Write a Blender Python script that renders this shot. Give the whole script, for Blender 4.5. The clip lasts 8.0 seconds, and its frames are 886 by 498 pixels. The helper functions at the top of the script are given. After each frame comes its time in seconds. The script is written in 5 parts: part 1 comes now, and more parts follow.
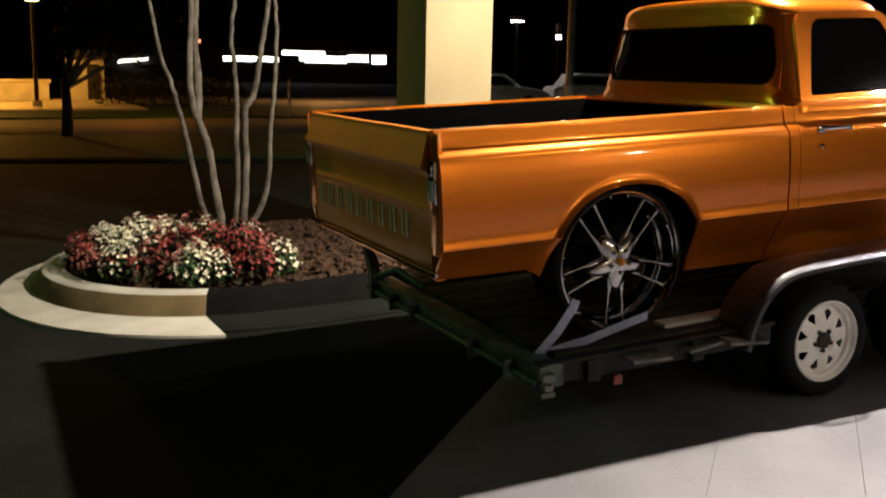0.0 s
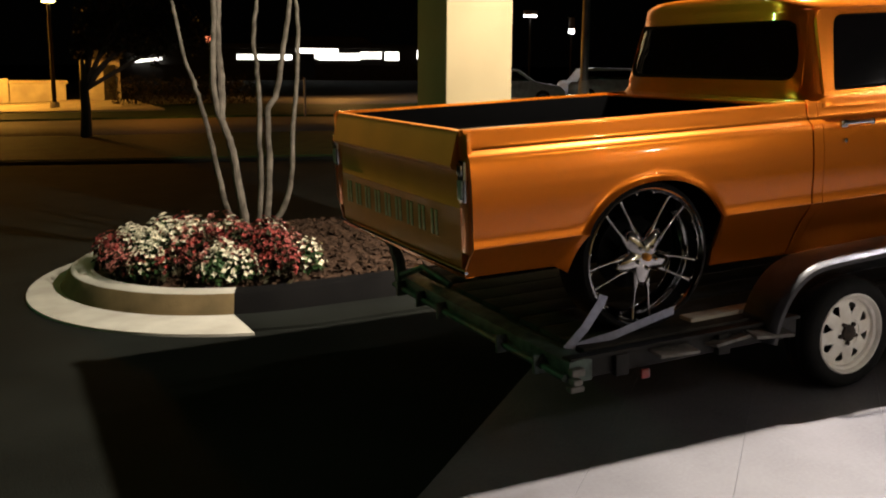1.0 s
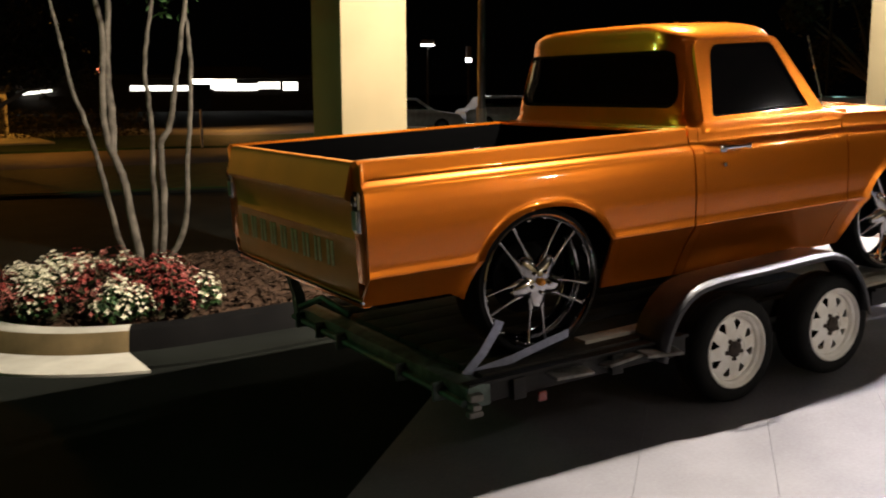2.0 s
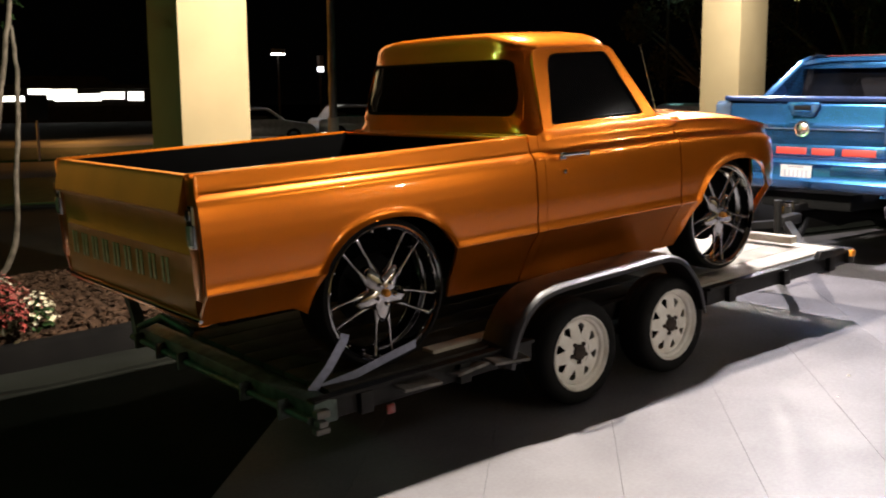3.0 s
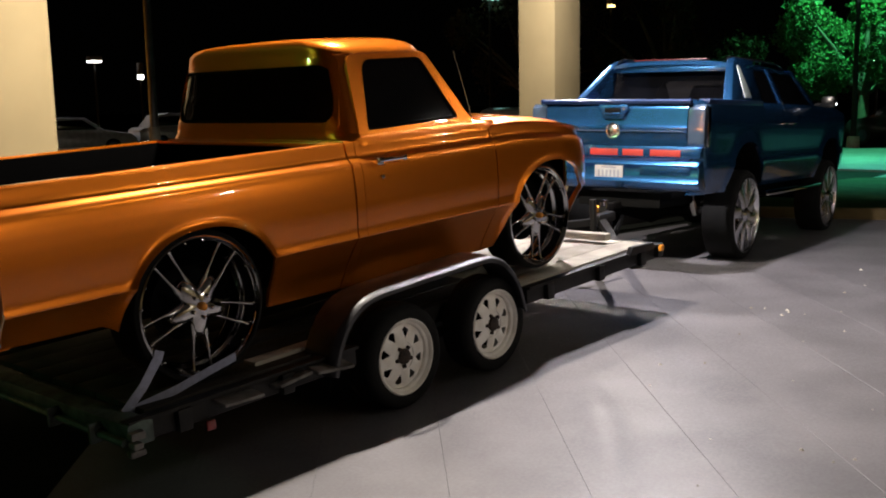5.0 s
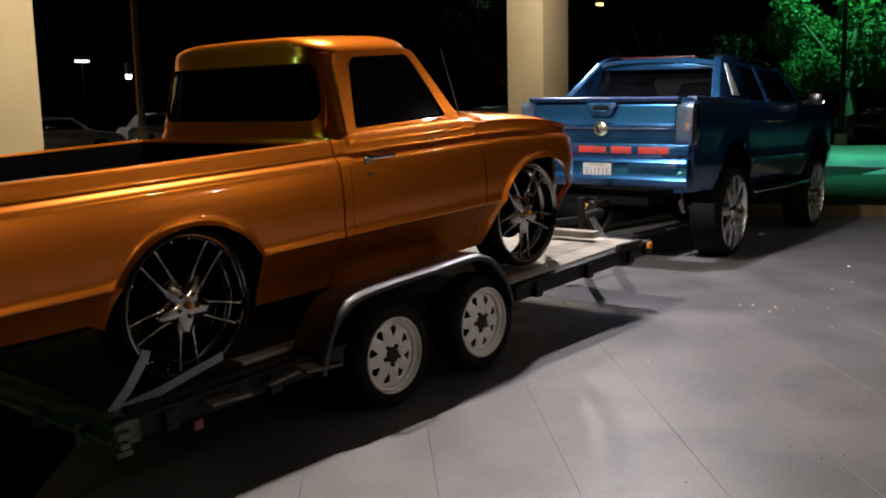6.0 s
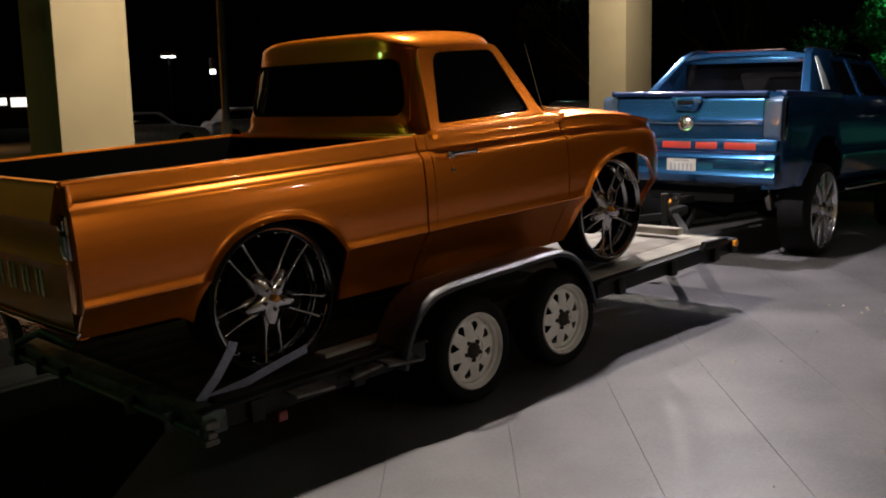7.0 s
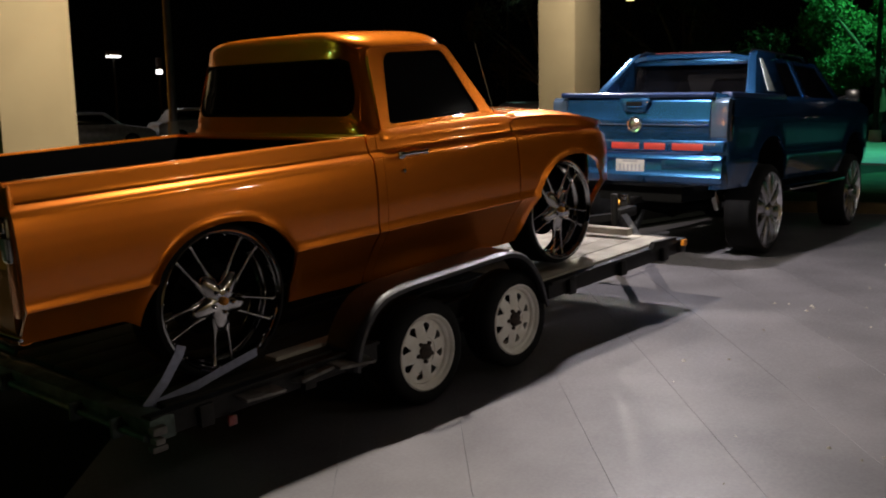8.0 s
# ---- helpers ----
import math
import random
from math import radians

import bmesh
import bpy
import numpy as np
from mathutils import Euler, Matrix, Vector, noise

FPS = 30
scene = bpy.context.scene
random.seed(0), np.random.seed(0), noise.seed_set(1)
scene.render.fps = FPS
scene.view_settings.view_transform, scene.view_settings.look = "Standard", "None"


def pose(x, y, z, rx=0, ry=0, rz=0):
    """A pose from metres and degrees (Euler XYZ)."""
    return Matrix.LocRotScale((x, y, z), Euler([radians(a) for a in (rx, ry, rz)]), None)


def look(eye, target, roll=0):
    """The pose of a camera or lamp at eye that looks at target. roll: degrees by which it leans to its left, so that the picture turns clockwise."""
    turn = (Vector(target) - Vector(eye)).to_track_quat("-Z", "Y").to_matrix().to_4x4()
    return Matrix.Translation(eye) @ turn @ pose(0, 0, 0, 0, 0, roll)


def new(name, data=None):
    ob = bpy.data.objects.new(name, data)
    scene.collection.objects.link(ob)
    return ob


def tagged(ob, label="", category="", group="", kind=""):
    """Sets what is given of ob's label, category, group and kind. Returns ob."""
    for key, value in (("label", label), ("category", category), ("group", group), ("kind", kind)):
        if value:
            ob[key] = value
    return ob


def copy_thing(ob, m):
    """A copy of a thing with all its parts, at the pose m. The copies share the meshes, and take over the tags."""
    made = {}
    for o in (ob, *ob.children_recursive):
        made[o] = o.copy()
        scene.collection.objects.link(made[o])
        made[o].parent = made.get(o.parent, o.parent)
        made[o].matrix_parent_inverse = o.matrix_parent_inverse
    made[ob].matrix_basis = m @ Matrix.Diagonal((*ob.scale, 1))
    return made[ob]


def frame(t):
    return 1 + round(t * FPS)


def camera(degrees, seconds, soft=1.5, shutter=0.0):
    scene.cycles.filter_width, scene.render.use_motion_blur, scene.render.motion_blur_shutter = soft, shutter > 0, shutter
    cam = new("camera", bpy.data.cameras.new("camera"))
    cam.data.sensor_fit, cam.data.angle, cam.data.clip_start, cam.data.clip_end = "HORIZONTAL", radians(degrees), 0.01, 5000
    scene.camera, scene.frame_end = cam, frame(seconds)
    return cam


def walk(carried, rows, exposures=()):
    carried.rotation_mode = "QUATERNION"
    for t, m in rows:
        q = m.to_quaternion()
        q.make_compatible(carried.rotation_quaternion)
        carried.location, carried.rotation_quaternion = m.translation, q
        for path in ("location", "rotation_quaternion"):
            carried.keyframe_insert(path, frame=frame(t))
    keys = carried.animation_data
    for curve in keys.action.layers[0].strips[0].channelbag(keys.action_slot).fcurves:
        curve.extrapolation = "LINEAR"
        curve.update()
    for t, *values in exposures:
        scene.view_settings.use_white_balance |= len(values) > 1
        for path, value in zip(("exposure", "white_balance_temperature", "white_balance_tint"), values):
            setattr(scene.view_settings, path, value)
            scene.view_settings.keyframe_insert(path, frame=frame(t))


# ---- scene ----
# camera and walk
cam = camera(48.5, 8.0, soft=1.9, shutter=0.3)
PATH = [
    (0, (-1.902, -3.946, 1.755), (-1.060, -2.168, 1.392), 1.14),
    (0.5, (-1.960, -3.957, 1.767), (-1.096, -2.214, 1.305), 2.77),
    (1, (-2.002, -3.985, 1.779), (-1.187, -2.197, 1.407), 0.38),
    (1.5, (-2.009, -4.043, 1.792), (-1.132, -2.276, 1.463), -0.04),
    (3, (-1.882, -4.015, 1.794), (-0.651, -2.468, 1.494), -0.49),
    (3.5, (-1.854, -4.016, 1.794), (-0.541, -2.536, 1.502), -0.81),
    (4, (-1.817, -4.019, 1.786), (-0.434, -2.604, 1.491), -1.00),
    (4.5, (-1.815, -4.052, 1.792), (-0.368, -2.701, 1.502), -0.92),
    (6, (-1.792, -4.061, 1.783), (-0.304, -2.757, 1.488), -1.34),
    (6.5, (-1.819, -4.058, 1.781), (-0.387, -2.691, 1.492), -1.40),
    (7, (-1.806, -4.028, 1.790), (-0.426, -2.612, 1.487), -1.41),
    (7.5, (-1.789, -3.993, 1.785), (-0.390, -2.596, 1.484), -0.97),
    (8, (-1.793, -4.009, 1.786), (-0.343, -2.665, 1.483), -1.26),
]
walk(cam, [(t, look(eye, target, roll)) for t, eye, target, roll in PATH],
     [(0, 0.12), (1.5, 0.1), (3, 0.14), (3.5, 0.03), (4.5, -0.32), (6, -1.05), (7, -1.25), (8, -1.25)])

# night sky and lamps
world = bpy.data.worlds.new("night_sky")
scene.world = world
world.use_nodes = True
world.node_tree.nodes["Background"].inputs[0].default_value = (0.9, 0.8, 0.7, 1)
world.node_tree.nodes["Background"].inputs[1].default_value = 0.0004


def lamp(name, place, power, size, colour, down=False, cone=165, soft=0.3):
    data = bpy.data.lights.new(name, "SPOT" if down else "POINT")
    data.energy, data.shadow_soft_size, data.color = power, size, colour
    if down:
        data.spot_size, data.spot_blend = radians(cone), soft
    ob = new(name, data)
    ob.location = place
    return ob


# two canopy lamps, placed from the shadows they cast
lamp("overhead_lamp", (2.66, 0.77, 4.25), 2900, 0.045, (1.0, 0.89, 0.76), True, 172, 0.15)
lamp("overhead_lamp", (6.2, 0.70, 4.05), 1750, 0.045, (1.0, 0.93, 0.96), True, 130, 0.3)
# unseen lamp added to brighten the second column
lamp("overhead_lamp", (8.5, 3.5, 4.2), 800, 0.07, (1.0, 0.91, 0.84), True, 150, 0.2)
# unseen fill lamps added behind the camera, lighting the wall and wheel rims
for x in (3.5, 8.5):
    lamp("fill_lamp", (x, -10.4, 3.1), 160, 0.10, (1.0, 0.90, 0.78))
# unseen fill lamps added to light the pickup's near side
for x in (4.0, 8.5):
    lamp("overhead_lamp", (x, -4.6, 4.3), 130, 0.06, (1.0, 0.92, 0.82), True, 160, 0.2)
lamp("unseen_lot_lamp", (-9.0, 13.6, 7.8), 50, 0.25, (0.50, 1.0, 0.72))
# unseen green lamp added to brighten the tailgate, cone kept off the verge
green_fill = lamp("green_fill_lamp", (-12.0, 10.5, 6.2), 500, 0.2, (0.36, 1.0, 0.34), True, 62, 0.6)
green_fill.matrix_world = look((-12.0, 10.5, 6.2), (0.3, 2.0, 0.6))
# unseen lamp added for glints on the tow truck's rims
lamp("overhead_lamp", (13.5, -3.4, 4.25), 90, 0.07, (1.0, 0.93, 0.88), True, 150, 0.2)
# unseen lamp with no post, added to brighten the parked cars' roofs
lamp("unseen_lot_lamp", (21.0, 33.0, 7.0), 1600, 0.3, (1.0, 0.96, 0.92), True, 130, 0.3)
lamp("sodium_lamp", (2.5, 26.5, 1.6), 150, 0.3, (1.0, 0.33, 0.04))
lamp("sodium_lamp", (-2.6, 38.0, 3.0), 2500, 0.3, (1.0, 0.44, 0.06))
lamp("sodium_lamp", (13.0, 41.0, 2.2), 900, 0.3, (1.0, 0.45, 0.10))
lamp("teal_lamp", (29.2, 6.8, 6.8), 7000, 0.2, (0.12, 1.0, 0.42), True, 110, 0.4)
lamp("teal_lamp", (20.5, 3.4, 5.5), 6500, 0.2, (0.12, 1.0, 0.66), True, 110, 0.4)


# materials
def surf(name, colour, other=None, rough=0.5, metal=0.0, coat=0.0, scale=6.0, bump=0.0, fine=90.0, spread=0.12, glow=0.0, spec=0.5):
    """Principled surface with blotches at one scale, and grain at another in its gloss and relief."""
    m = bpy.data.materials.new(name)
    m.use_nodes = True
    nodes, links = m.node_tree.nodes, m.node_tree.links
    b = nodes["Principled BSDF"]
    other = other or tuple(c * 0.7 for c in colour)
    where = nodes.new("ShaderNodeTexCoord")
    n1, n2 = nodes.new("ShaderNodeTexNoise"), nodes.new("ShaderNodeTexNoise")
    n1.inputs["Scale"].default_value, n1.inputs["Detail"].default_value = scale, 6
    n2.inputs["Scale"].default_value, n2.inputs["Detail"].default_value = fine, 4
    for n in (n1, n2):
        links.new(where.outputs["Object"], n.inputs["Vector"])
    ramp = nodes.new("ShaderNodeValToRGB")
    ramp.color_ramp.elements[0].position, ramp.color_ramp.elements[1].position = 0.35, 0.68
    ramp.color_ramp.elements[0].color, ramp.color_ramp.elements[1].color = (*other, 1), (*colour, 1)
    links.new(n1.outputs["Fac"], ramp.inputs["Fac"])
    links.new(ramp.outputs["Color"], b.inputs["Base Color"])
    gloss = nodes.new("ShaderNodeMapRange")
    gloss.inputs["To Min"].default_value, gloss.inputs["To Max"].default_value = max(0.02, rough - spread), min(1.0, rough + spread)
    links.new(n2.outputs["Fac"], gloss.inputs["Value"])
    links.new(gloss.outputs["Result"], b.inputs["Roughness"])
    b.inputs["Metallic"].default_value = metal
    b.inputs["Coat Weight"].default_value, b.inputs["Coat Roughness"].default_value = coat, 0.04
    b.inputs["Specular IOR Level"].default_value = spec
    if bump:
        rel = nodes.new("ShaderNodeBump")
        rel.inputs["Strength"].default_value, rel.inputs["Distance"].default_value = bump, 0.01
        links.new(n2.outputs["Fac"], rel.inputs["Height"])
        links.new(rel.outputs["Normal"], b.inputs["Normal"])
    if glow:
        links.new(ramp.outputs["Color"], b.inputs["Emission Color"])
        b.inputs["Emission Strength"].default_value = glow
    return m


def varied(m, low=0.7):
    """Lets each piece that shares the material be a little lighter or darker than the next."""
    nodes, links = m.node_tree.nodes, m.node_tree.links
    info, rng, mul = nodes.new("ShaderNodeObjectInfo"), nodes.new("ShaderNodeMapRange"), nodes.new("ShaderNodeMixRGB")
    rng.inputs["To Min"].default_value, rng.inputs["To Max"].default_value = low, 1.0
    mul.blend_type, mul.inputs[0].default_value = "MULTIPLY", 1.0
    b = nodes["Principled BSDF"]
    src = b.inputs["Base Color"].links[0].from_socket
    links.new(info.outputs["Random"], rng.inputs["Value"])
    links.new(src, mul.inputs[1])
    links.new(rng.outputs["Result"], mul.inputs[2])
    links.new(mul.outputs[0], b.inputs["Base Color"])
    return m


def islands(m, low=0.6):
    nodes, links = m.node_tree.nodes, m.node_tree.links
    info, rng, mul = nodes.new("ShaderNodeNewGeometry"), nodes.new("ShaderNodeMapRange"), nodes.new("ShaderNodeMixRGB")
    rng.inputs["To Min"].default_value, rng.inputs["To Max"].default_value = low, 1.0
    mul.blend_type, mul.inputs[0].default_value = "MULTIPLY", 1.0
    b = nodes["Principled BSDF"]
    src = b.inputs["Base Color"].links[0].from_socket
    links.new(info.outputs["Random Per Island"], rng.inputs["Value"])
    links.new(src, mul.inputs[1])
    links.new(rng.outputs["Result"], mul.inputs[2])
    links.new(mul.outputs[0], b.inputs["Base Color"])
    return m


ORANGE = surf("orange_metallic_paint", (0.80, 0.208, 0.009), (0.75, 0.193, 0.008), 0.28, 0.82, 1.0, 3, 0.02, 1500, 0.05)
# yellower, duller copy of ORANGE: the tailgate's light put into its paint
TONED_ORANGE = surf("light_toned_orange_paint", (0.66, 0.215, 0.022), (0.55, 0.18, 0.02), 0.52, 0.45, 0.12, 3, 0.03, 400, 0.12)
BLUE = surf("blue_metallic_paint", (0.027, 0.125, 0.32), (0.023, 0.112, 0.29), 0.26, 0.85, 1.0, 3, 0.02, 1500, 0.05)
NAVY = surf("dark_blue_trim", (0.012, 0.03, 0.10), None, 0.4, 0.2, 0.5)
CHROME = surf("chrome", (0.60, 0.60, 0.61), (0.54, 0.54, 0.55), 0.06, 1.0, 0, 12, 0, 60, 0.03)
# darker copy of CHROME: dark reflections in the spokes put into the colour
SHADED_CHROME = surf("shade_toned_chrome", (0.56, 0.55, 0.55), (0.44, 0.43, 0.43), 0.08, 1.0, 0, 12, 0, 60, 0.04)
ALLOY = surf("polished_alloy", (0.92, 0.92, 0.94), (0.85, 0.85, 0.87), 0.20, 1.0, 0, 12, 0, 60, 0.06)
GLASS = surf("dark_tinted_glass", (0.004, 0.004, 0.005), None, 0.04, 0, 0, 4, 0, 40, 0.02)
RUBBER = surf("tyre_rubber", (0.008, 0.0079, 0.0077), (0.005, 0.005, 0.005), 0.85, 0, 0, 9, 0.3, 120, spec=0.2)
BLACK_STEEL = surf("black_painted_steel", (0.005, 0.005, 0.0055), (0.011, 0.010, 0.009), 0.5, 0.0, 0.0, 7, 0.15, 70, spec=0.25)
FENDER_STEEL = surf("worn_black_steel", (0.040, 0.040, 0.046), (0.018, 0.018, 0.021), 0.42, 0.3, 0.15, 9, 0.2, 80)
GREEN_STEEL = surf("green_grey_steel", (0.10, 0.14, 0.125), (0.035, 0.048, 0.043), 0.55, 0.3, 0, 10, 0.3, 60)
WHITE_RIM = surf("worn_white_enamel", (0.90, 0.88, 0.83), (0.76, 0.72, 0.65), 0.45, 0, 0, 14, 0.05, 70)
RUST = surf("rusty_hub_steel", (0.06, 0.04, 0.03), (0.02, 0.016, 0.014), 0.8, 0.3, 0, 30, 0.4, 90)
# one deck, two tones: pale where lamps reach, dark where the pickup shades it
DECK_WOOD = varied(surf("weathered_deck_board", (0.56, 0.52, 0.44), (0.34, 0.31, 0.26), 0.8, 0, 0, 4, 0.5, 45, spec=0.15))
SHADED_WOOD = varied(surf("shaded_deck_board", (0.050, 0.044, 0.037), (0.022, 0.020, 0.017), 0.7, 0, 0, 4, 0.5, 45, spec=0.15))
GREY_PLATE = surf("dull_grey_plate", (0.20, 0.19, 0.18), (0.09, 0.085, 0.08), 0.6, 0.2, 0, 12, 0.3, 60, spec=0.2)
STRAP_WEB = surf("pale_blue_webbing", (0.42, 0.45, 0.60), (0.32, 0.34, 0.46), 0.8, 0, 0, 30, 0.4, 300)
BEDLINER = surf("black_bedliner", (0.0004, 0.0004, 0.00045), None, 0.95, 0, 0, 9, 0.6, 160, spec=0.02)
DARK = surf("underbody_black", (0.008, 0.008, 0.008), None, 0.9, spec=0.03)
LENS_CLEAR = surf("clear_lamp_lens", (0.55, 0.62, 0.60), None, 0.12, 0.3, 0.6, 20)
LENS_RED = surf("red_lens", (0.22, 0.012, 0.010), None, 0.2, 0, 0.5, 20)
LENS_AMBER = surf("amber_lens", (0.75, 0.28, 0.03), None, 0.25, 0, 0.5, 20)
SILVER = surf("silver_lamp_lens", (0.10, 0.15, 0.23), (0.08, 0.12, 0.19), 0.15, 0.6, 0.6, 10)
PALE_MARK = surf("worn_pale_mark", (0.78, 0.70, 0.46), (0.55, 0.46, 0.26), 0.40, 0.3, 0.3, 30)
RED_PRINT = surf("red_vinyl", (0.38, 0.03, 0.02), None, 0.45)
PLATE = surf("white_plate", (0.52, 0.52, 0.53), None, 0.4)
INK = surf("grey_print", (0.30, 0.31, 0.36), None, 0.5)
CREAM = surf("cream_stucco", (0.265, 0.208, 0.108), (0.24, 0.187, 0.096), 0.85, 0, 0, 2.5, 0.25, 140)
CEILING = surf("canopy_soffit", (0.10, 0.09, 0.075), None, 0.9, 0, 0, 2, 0.1, spec=0.1)
CONCRETE = varied(surf("sealed_concrete", (0.122, 0.116, 0.126), (0.078, 0.074, 0.081), 0.50, 0, 0, 1.7, 0.05, 55, 0.17, spec=0.42), 0.94)
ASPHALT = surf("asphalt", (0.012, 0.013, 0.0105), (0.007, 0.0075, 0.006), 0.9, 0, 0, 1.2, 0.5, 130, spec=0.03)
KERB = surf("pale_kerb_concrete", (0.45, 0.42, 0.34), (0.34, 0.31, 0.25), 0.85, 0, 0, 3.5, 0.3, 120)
# near-black copy of the kerb concrete: shade put into the colour
KERB_SHADED = surf("shade_toned_kerb", (0.005, 0.0045, 0.004), (0.003, 0.0027, 0.0025), 0.9, 0, 0, 4, 0.4, 110, spec=0.05)
KERB_SIDE = surf("brown_kerb_concrete", (0.165, 0.115, 0.052), (0.10, 0.072, 0.032), 0.9, 0, 0, 4, 0.4, 110, spec=0.15)
MULCH = islands(surf("bark_mulch", (0.068, 0.038, 0.022), (0.030, 0.017, 0.010), 0.9, 0, 0, 14, 0.6, 60, spec=0.08), 0.45)
BARK = surf("smooth_grey_bark", (0.135, 0.115, 0.088), (0.05, 0.042, 0.031), 0.8, 0, 0, 9, 0.3, 50, spec=0.15)
DARK_BARK = surf("dark_bark", (0.09, 0.065, 0.045), (0.05, 0.04, 0.03), 0.9, 0, 0, 6, 0.5, 40)
LEAF = islands(surf("green_leaf", (0.05, 0.10, 0.03), (0.03, 0.07, 0.02), 0.55, 0, 0, 5, spec=0.15), 0.45)
DARK_LEAF = islands(surf("bronze_leaf", (0.06, 0.034, 0.02), (0.03, 0.034, 0.014), 0.6, 0, 0, 5, spec=0.1), 0.4)
PETAL_RED = islands(surf("red_petal", (0.30, 0.05, 0.038), (0.18, 0.035, 0.028), 0.6, 0, 0, 8, spec=0.15), 0.5)
PETAL_PINK = islands(surf("pink_petal", (0.46, 0.19, 0.15), (0.30, 0.09, 0.07), 0.6, 0, 0, 8, spec=0.15), 0.6)
PETAL_WHITE = islands(surf("white_petal", (0.72, 0.68, 0.50), (0.60, 0.55, 0.38), 0.6, 0, 0, 8, spec=0.15), 0.7)
GRASS = islands(surf("grass_blade", (0.025, 0.055, 0.018), (0.014, 0.032, 0.011), 0.8, 0, 0, 3, 0.3, 60, spec=0.03), 0.6)
LITTER = islands(surf("pale_grit", (0.62, 0.60, 0.54), (0.34, 0.30, 0.24), 0.8, 0, 0, 20), 0.5)
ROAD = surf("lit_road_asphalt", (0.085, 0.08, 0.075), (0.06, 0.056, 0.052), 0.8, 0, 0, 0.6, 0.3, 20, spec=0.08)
PALE_GRAVEL = surf("pale_sandy_gravel", (0.36, 0.32, 0.24), (0.24, 0.21, 0.15), 0.9, 0, 0, 0.8, 0.3, 8, spec=0.1)
PALE_WALL = surf("pale_block_wall", (0.50, 0.46, 0.38), None, 0.9, 0, 0, 1.5, 0.2, 30)
ROOF_DARK = surf("dark_roofing", (0.03, 0.028, 0.026), None, 0.9, 0, 0, 2, spec=0.05)
SHOP_LIGHT = surf("lit_shop_window", (1.0, 0.98, 0.90), (0.75, 0.72, 0.62), 0.5, glow=4.0, scale=0.7)
SHOP_YELLOW = surf("lit_yellow_window", (1.0, 0.85, 0.30), None, 0.5, glow=1.4, scale=0.7)
DARK_RED = surf("dark_red_tone", (0.06, 0.008, 0.008), None, 0.35)
LAMP_WHITE = surf("white_lamp_glow", (1.0, 0.98, 0.94), None, 0.5, glow=12)
LAMP_TEAL = surf("teal_lamp_glow", (0.45, 1.0, 0.80), None, 0.5, glow=8)
LAMP_YELLOW = surf("yellow_lamp_glow", (1.0, 0.72, 0.25), None, 0.5, glow=9)
LAMP_RED = surf("red_sign_glow", (1.0, 0.22, 0.10), None, 0.5, glow=5)
POLE_GREY = surf("galvanised_pole", (0.22, 0.21, 0.20), (0.15, 0.14, 0.13), 0.5, 0.5, 0, 5, 0.1)
CAR_PALE = surf("silver_car_paint", (0.55, 0.55, 0.57), None, 0.35, 0.3, 0.6)
CAR_DARK = surf("black_car_paint", (0.012, 0.012, 0.013), None, 0.25, 0.1, 0.8)


# mesh helpers
def part(name, bm, material, parent=None, label="", smooth=True, angle=35):
    bmesh.ops.recalc_face_normals(bm, faces=bm.faces)
    me = bpy.data.meshes.new(name)
    bm.to_mesh(me)
    bm.free()
    me.materials.append(material)
    if smooth:
        me.shade_smooth()
        me.set_sharp_from_angle(angle=radians(angle))
    ob = new(name, me)
    if parent:
        ob.parent = parent
    if label:
        ob["label"] = label
    return ob


def thing(name, label, category, place=None, group="", kind=""):
    ob = new(name)
    ob.empty_display_size = 0.2
    if place is not None:
        ob.matrix_world = place
    return tagged(ob, label, category, group, kind)


def box(c, size, bevel=0.0, bm=None, turn=None, seg=2):
    own = bmesh.new()
    bmesh.ops.create_cube(own, size=1)
    for v in own.verts:
        v.co = Vector((v.co.x * size[0], v.co.y * size[1], v.co.z * size[2]))
    if bevel:
        bmesh.ops.bevel(own, geom=own.edges[:], offset=bevel, segments=seg, affect="EDGES", profile=0.6)
    for v in own.verts:
        v.co = (turn @ v.co if turn else v.co) + Vector(c)
    return merge(bm, own)


def merge(bm, own):
    if bm is None:
        return own
    me = bpy.data.meshes.new("tmp")
    own.to_mesh(me)
    own.free()
    bm.from_mesh(me)
    bpy.data.meshes.remove(me)
    return bm


def lathe(profile, segs=40, bm=None, close=False):
    """Turns (radius, along y) points round the y axis."""
    own = bmesh.new()
    rings = []
    for r, y in profile:
        rings.append([own.verts.new((r * math.cos(2 * math.pi * k / segs), y, r * math.sin(2 * math.pi * k / segs))) for k in range(segs)])
    pairs = list(zip(rings, rings[1:])) + ([(rings[-1], rings[0])] if close else [])
    for a, b in pairs:
        for k in range(segs):
            j = (k + 1) % segs
            own.faces.new((a[k], a[j], b[j], b[k]))
    if not close:
        for ring in (rings[0], rings[-1]):
            if (ring[0].co - ring[segs // 2].co).length < 0.5 * 0.2:
                own.faces.new(ring)
    return merge(bm, own)


